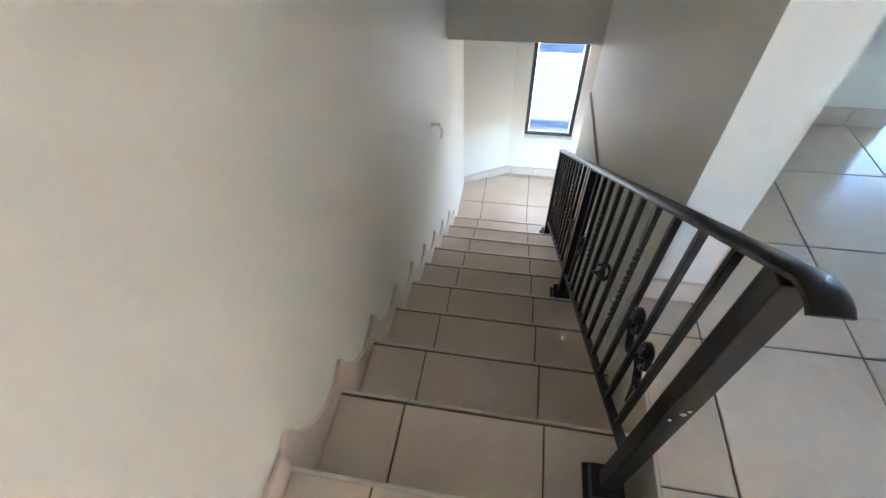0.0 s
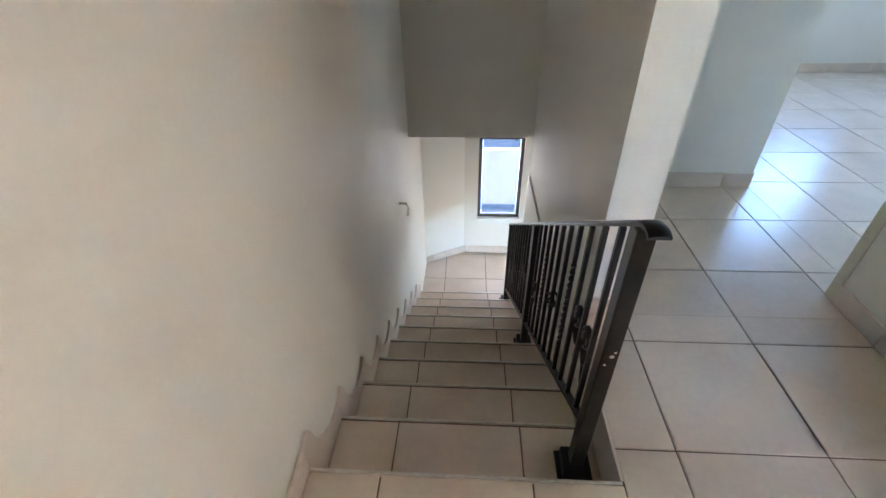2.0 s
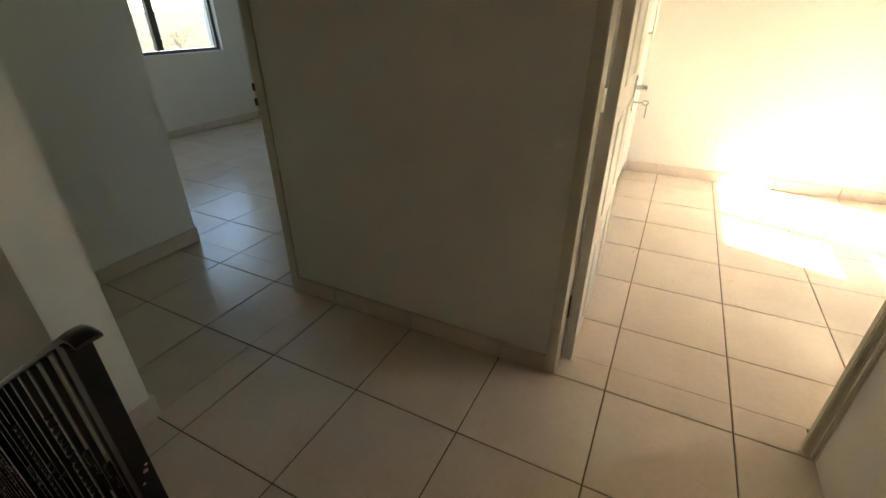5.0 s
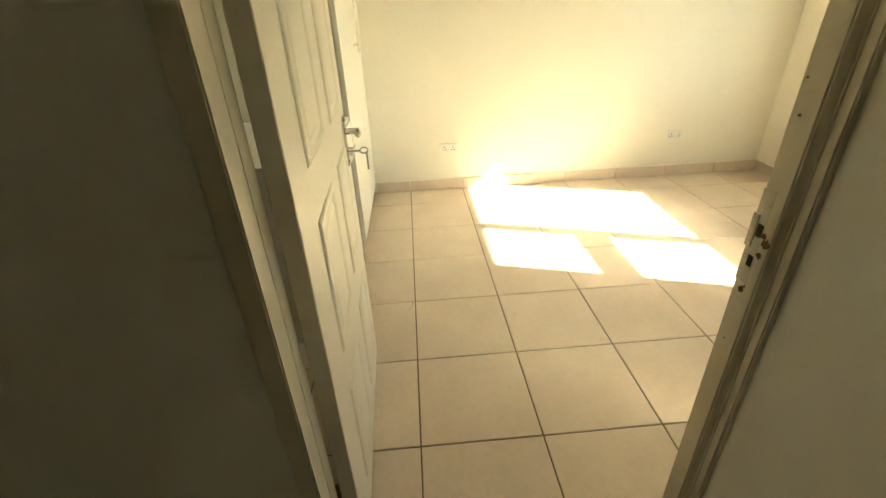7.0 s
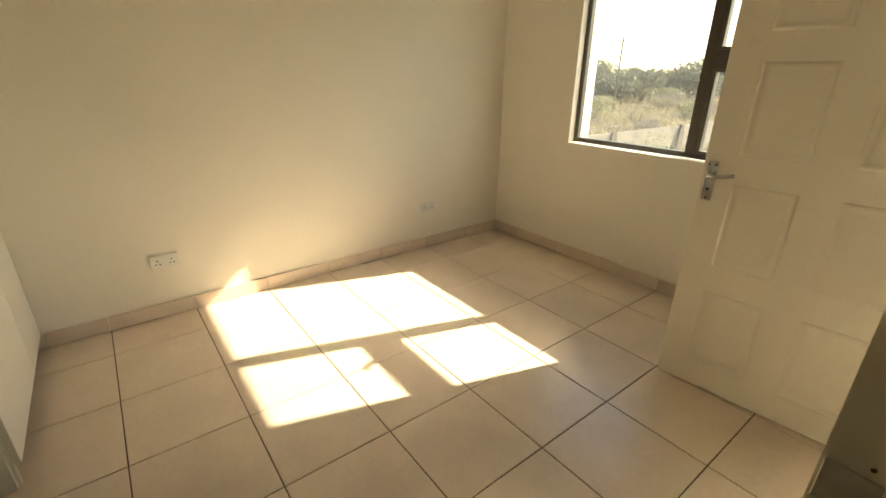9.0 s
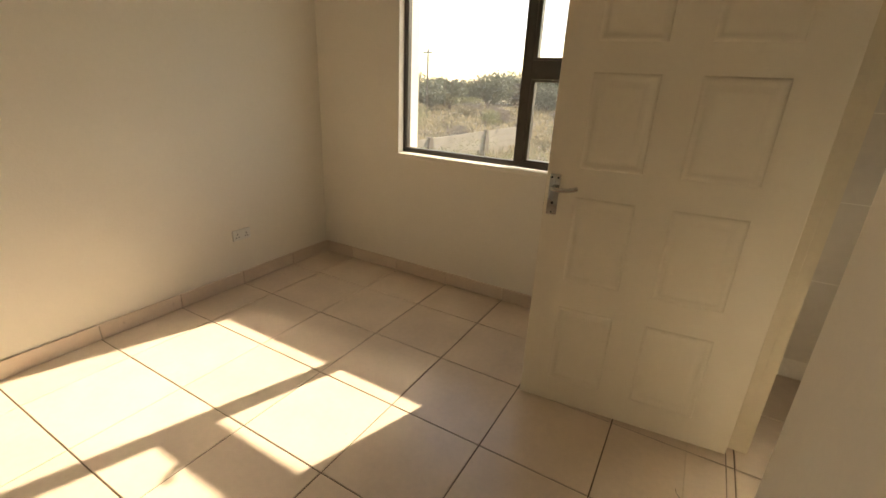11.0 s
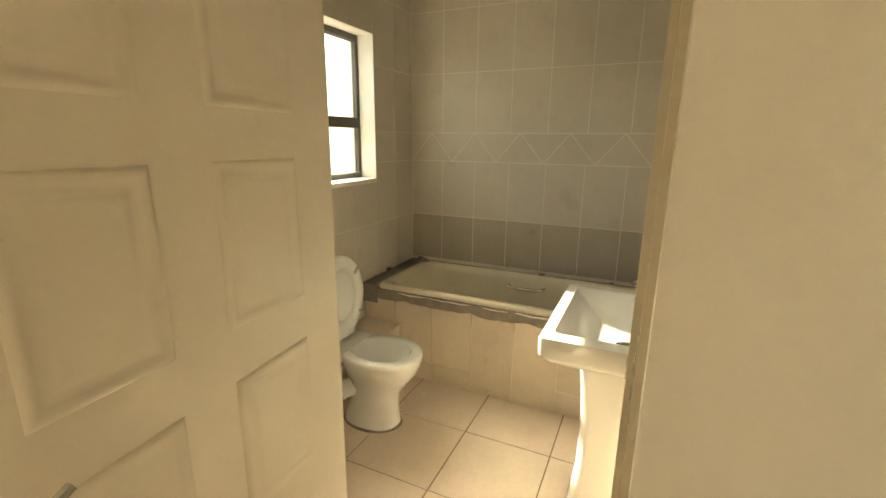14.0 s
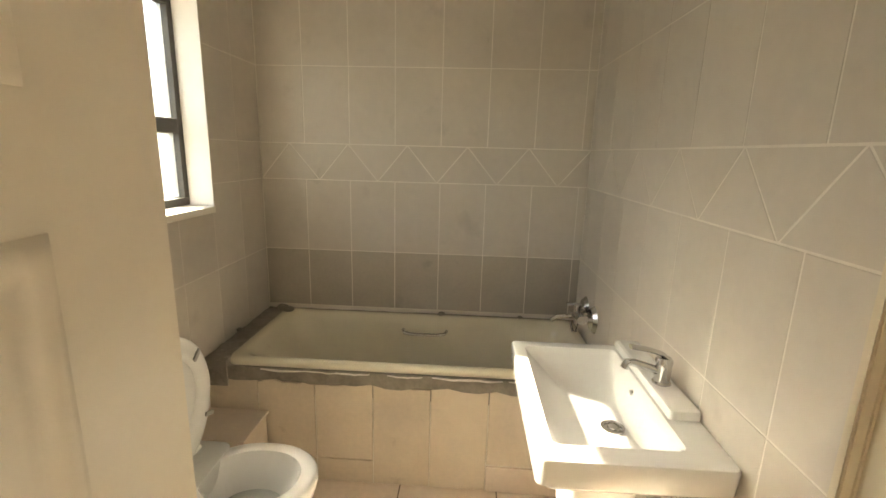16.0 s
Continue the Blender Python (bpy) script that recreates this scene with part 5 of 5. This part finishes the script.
# ---- outside ----
GROUND = -3.05
ground = new("ground", mesh_from(one(-900, 900, -900, 900, GROUND - 0.5, GROUND), "ground", SOIL))
tagged(ground, "dry grassland reaching the horizon", "ground", kind="structure")
rnd = random.Random(5)


def clump(bm_lists, cx, cy, cz, rx, ry, rz, n, size, rng):
    """Small leaf faces scattered in a lumpy body."""
    vs, fs = bm_lists
    for _ in range(n):
        a, t, q = rng.uniform(0, 2 * math.pi), rng.random() ** 0.45, rng.uniform(-0.6, 1)
        r = math.sqrt(max(0.0, 1 - q * q * 0.9)) * t
        p = Vector((cx + rx * r * math.cos(a), cy + ry * r * math.sin(a), cz + rz * q * (0.75 + 0.25 * t)))
        d1 = Vector((rng.uniform(-1, 1), rng.uniform(-1, 1), rng.uniform(-1, 1))).normalized() * size * rng.uniform(0.5, 1.3)
        d2 = Vector((rng.uniform(-1, 1), rng.uniform(-1, 1), rng.uniform(-1, 1))).normalized() * size * rng.uniform(0.4, 0.9)
        k = len(vs)
        vs += [tuple(p - d1), tuple(p + d2), tuple(p + d1)]
        fs.append((k, k + 1, k + 2))


def raw(name, lists, mat, parent=None):
    me = bpy.data.meshes.new(name)
    me.from_pydata(lists[0], [], lists[1])
    me.materials.append(mat)
    ob = new(name, me)
    ob.parent = parent
    return ob


def shrub(x, y, h, w, mat, n, size, label, seed, kind_name="bush", cat="bush"):
    rng = random.Random(seed)
    root = thing(kind_name, (x, y, GROUND), label, cat, "thorn bushes" if cat == "bush" else "far trees")
    bm = bmesh.new()
    for _ in range(5):
        a = rng.uniform(0, 6.28)
        tube(bm, [(0, 0, 0), (0.15 * w * math.cos(a), 0.15 * w * math.sin(a), h * 0.3), (0.5 * w * math.cos(a), 0.5 * w * math.sin(a), h * 0.75)], 0.02 * h, 5)
    part("trunk" if cat == "tree" else "stems", bm, TWIG, root)
    L = ([], [])
    for _ in range(9):
        a, r = rng.uniform(0, 6.28), rng.uniform(0, 0.6)
        clump(L, w * r * math.cos(a), w * r * math.sin(a), h * rng.uniform(0.22, 0.72), w * 0.5, w * 0.5, h * rng.uniform(0.2, 0.32), n // 9, size, rng)
    raw("crown", L, mat, root)
    return root


for k in range(120):
    a = -80 + k * 1.33 + rnd.uniform(-0.9, 0.9)
    d = rnd.uniform(70, 125)
    if -16 < a < 2 and d < 88:
        d += 22
    h = rnd.uniform(4.6, 7.6) * (1.0 if d < 100 else 1.2)
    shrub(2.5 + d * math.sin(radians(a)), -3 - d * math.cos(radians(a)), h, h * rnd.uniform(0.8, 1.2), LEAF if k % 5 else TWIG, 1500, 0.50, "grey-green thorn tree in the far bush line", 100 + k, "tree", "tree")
for k in range(150):
    a = -78 + k * 1.06 + rnd.uniform(-1.5, 1.5)
    d = 18 + 50 * rnd.random()
    h = rnd.uniform(0.9, 1.5) * (0.8 + d / 60)
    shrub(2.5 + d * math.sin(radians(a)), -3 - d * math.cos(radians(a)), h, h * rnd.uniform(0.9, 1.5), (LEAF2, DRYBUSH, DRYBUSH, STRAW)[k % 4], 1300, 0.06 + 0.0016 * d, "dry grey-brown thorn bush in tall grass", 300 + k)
for x, y, h in ((8.2, -14.5, 2.8), (6.6, -15.5, 2.4), (0.6, -10.5, 2.4), (-1.8, -11.0, 2.6), (-4.5, -13.0, 2.3), (-6.5, -11.5, 2.5)):
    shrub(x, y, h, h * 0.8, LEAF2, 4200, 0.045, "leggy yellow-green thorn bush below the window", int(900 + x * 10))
for k in range(12):
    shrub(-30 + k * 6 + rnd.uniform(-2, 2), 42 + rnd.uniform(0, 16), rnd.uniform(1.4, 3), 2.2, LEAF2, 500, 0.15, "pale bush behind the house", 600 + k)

L = ([], [])
for _ in range(90000):
    a = radians(rnd.uniform(-78, 82))
    d = 7 + 95 * rnd.random() ** 1.35
    x, y = 2.5 + d * math.sin(a), -3.5 - d * math.cos(a)
    h = rnd.uniform(0.25, 0.85) * (0.7 + 0.6 * noise.noise((x * 0.2, y * 0.2, 0)))
    w = 0.016 + 0.0020 * d
    lx, ly = rnd.uniform(-0.25, 0.25), rnd.uniform(-0.25, 0.25)
    b = rnd.uniform(0, 3.14)
    k = len(L[0])
    L[0].extend([(x - w * math.cos(b), y - w * math.sin(b), GROUND), (x + w * math.cos(b), y + w * math.sin(b), GROUND), (x + lx, y + ly, GROUND + h)])
    L[1].append((k, k + 1, k + 2))
tagged(raw("grass", L, STRAW), "tall dry yellow grass in the field", "grass", kind="stuff")


def boundary_wall():
    root = thing("boundary_wall", (13.8, -26.0, GROUND), "weathered precast concrete boundary wall with dark posts", "wall", kind="structure")
    a, b = Vector((0.35, 12.1, 0)), Vector((-0.3, -7.1, 0))
    u = (b - a).normalized()
    turn = pose(0, 0, 0, 0, 0, math.degrees(math.atan2(u.y, u.x)))
    n = 3
    for i in range(n + 1):
        p = a + (b - a) * i / n
        if i < n:
            q = a + (b - a) * (i + 1) / n
            for r in range(4):
                bm = one(-(q - p).length / 2 + 0.06, (q - p).length / 2 - 0.06, -0.03, 0.03, 0.42 * r, 0.42 * (r + 1) - 0.012, 0.006, 1)
                part("panel", bm, PLASTER, root).matrix_local = Matrix.Translation((p + q) / 2) @ turn
        bm = loft(bmesh.new(), [[(-w, -0.16, z), (w, -0.16, z), (w, 0.10, z), (-w, 0.10, z)] for z, w in ((0, 0.28), (1.2, 0.24), (1.72, 0.12))])
        part("post", bm, TWIG, root, "dark tapered concrete post").matrix_local = Matrix.Translation(p) @ turn
    return root


boundary_wall()
for x, y, h in ((33.7, -51.3, 8.3), (27.3, -71.0, 7.1)):
    p = thing("utility_pole", (x, y, GROUND), "thin wooden utility pole in the bush", "pole", "utility poles")
    part("mast", rod(bmesh.new(), (0, 0, 0), (0, 0, h), 0.13, 8, 0.09), TWIG, p)
    part("crossarm", one(-0.7, 0.7, -0.05, 0.05, h - 0.5, h - 0.38), TWIG, p)
bm = bmesh.new()
tube(bm, [(33.7 - 6.4 * f, -51.3 - 19.7 * f, GROUND + 7.0 - 0.5 * f - 0.8 * f * (1 - f)) for f in [q / 10 for q in range(11)]], 0.03, 5)
w = tagged(new("overhead_wire", mesh_from(bm, "overhead_wire", TWIG)), "sagging overhead wire between the poles", "wire")
h = thing("house", (-5.2, -78, GROUND), "low distant pale house with a sheet roof and dark window", "house")
part("wall", one(-7, 7, -4, 4, 0, 3.0), PALE, h)
part("roof", loft(bmesh.new(), [[(-7.6, -4.6, 3.0), (7.6, -4.6, 3.0), (7.6, 4.6, 3.0), (-7.6, 4.6, 3.0)], [(-5, -0.1, 4.6), (5, -0.1, 4.6), (5, 0.1, 4.6), (-5, 0.1, 4.6)]]), ROOF, h)
part("window", one(1.8, 5.0, 4.0, 4.06, 0.6, 2.3), DARK, h)

# paved yard seen steeply down through the stair window
yard = tagged(new("pavement", mesh_from(one(-3.5, 4.5, 5.25, 12.9, GROUND, GROUND + 0.02), "pavement", GROUT)), "pale brick paving behind the house", "pavement", kind="structure")
L = ([], [])
for i in range(36):
    for k in range(71):
        x0, y0 = -3.4 + i * 0.215 + (0.107 if k % 2 else 0), 5.3 + k * 0.107
        j = len(L[0])
        z = GROUND + 0.045 + rnd.uniform(-0.004, 0.004)
        for zz, e in ((GROUND + 0.02, 0.0), (z, 0.006)):
            L[0].extend([(x0 + 0.004 + e, y0 + 0.004 + e, zz), (x0 + 0.208 - e, y0 + 0.004 + e, zz), (x0 + 0.208 - e, y0 + 0.101 - e, zz), (x0 + 0.004 + e, y0 + 0.101 - e, zz)])
        L[1].extend([(j + 4, j + 5, j + 6, j + 7)] + [(j + q, j + (q + 1) % 4, j + 4 + (q + 1) % 4, j + 4 + q) for q in range(4)])
pavers = raw("paving_bricks", L, PAVER, yard)
tagged(pavers, "pale grey brick pavers", kind="stuff")
garden = wall("wall_garden_north", [(-6, 7, 12.9, 13.1, GROUND, GROUND + 1.9)], PLASTER, "pale plastered garden wall behind the yard")
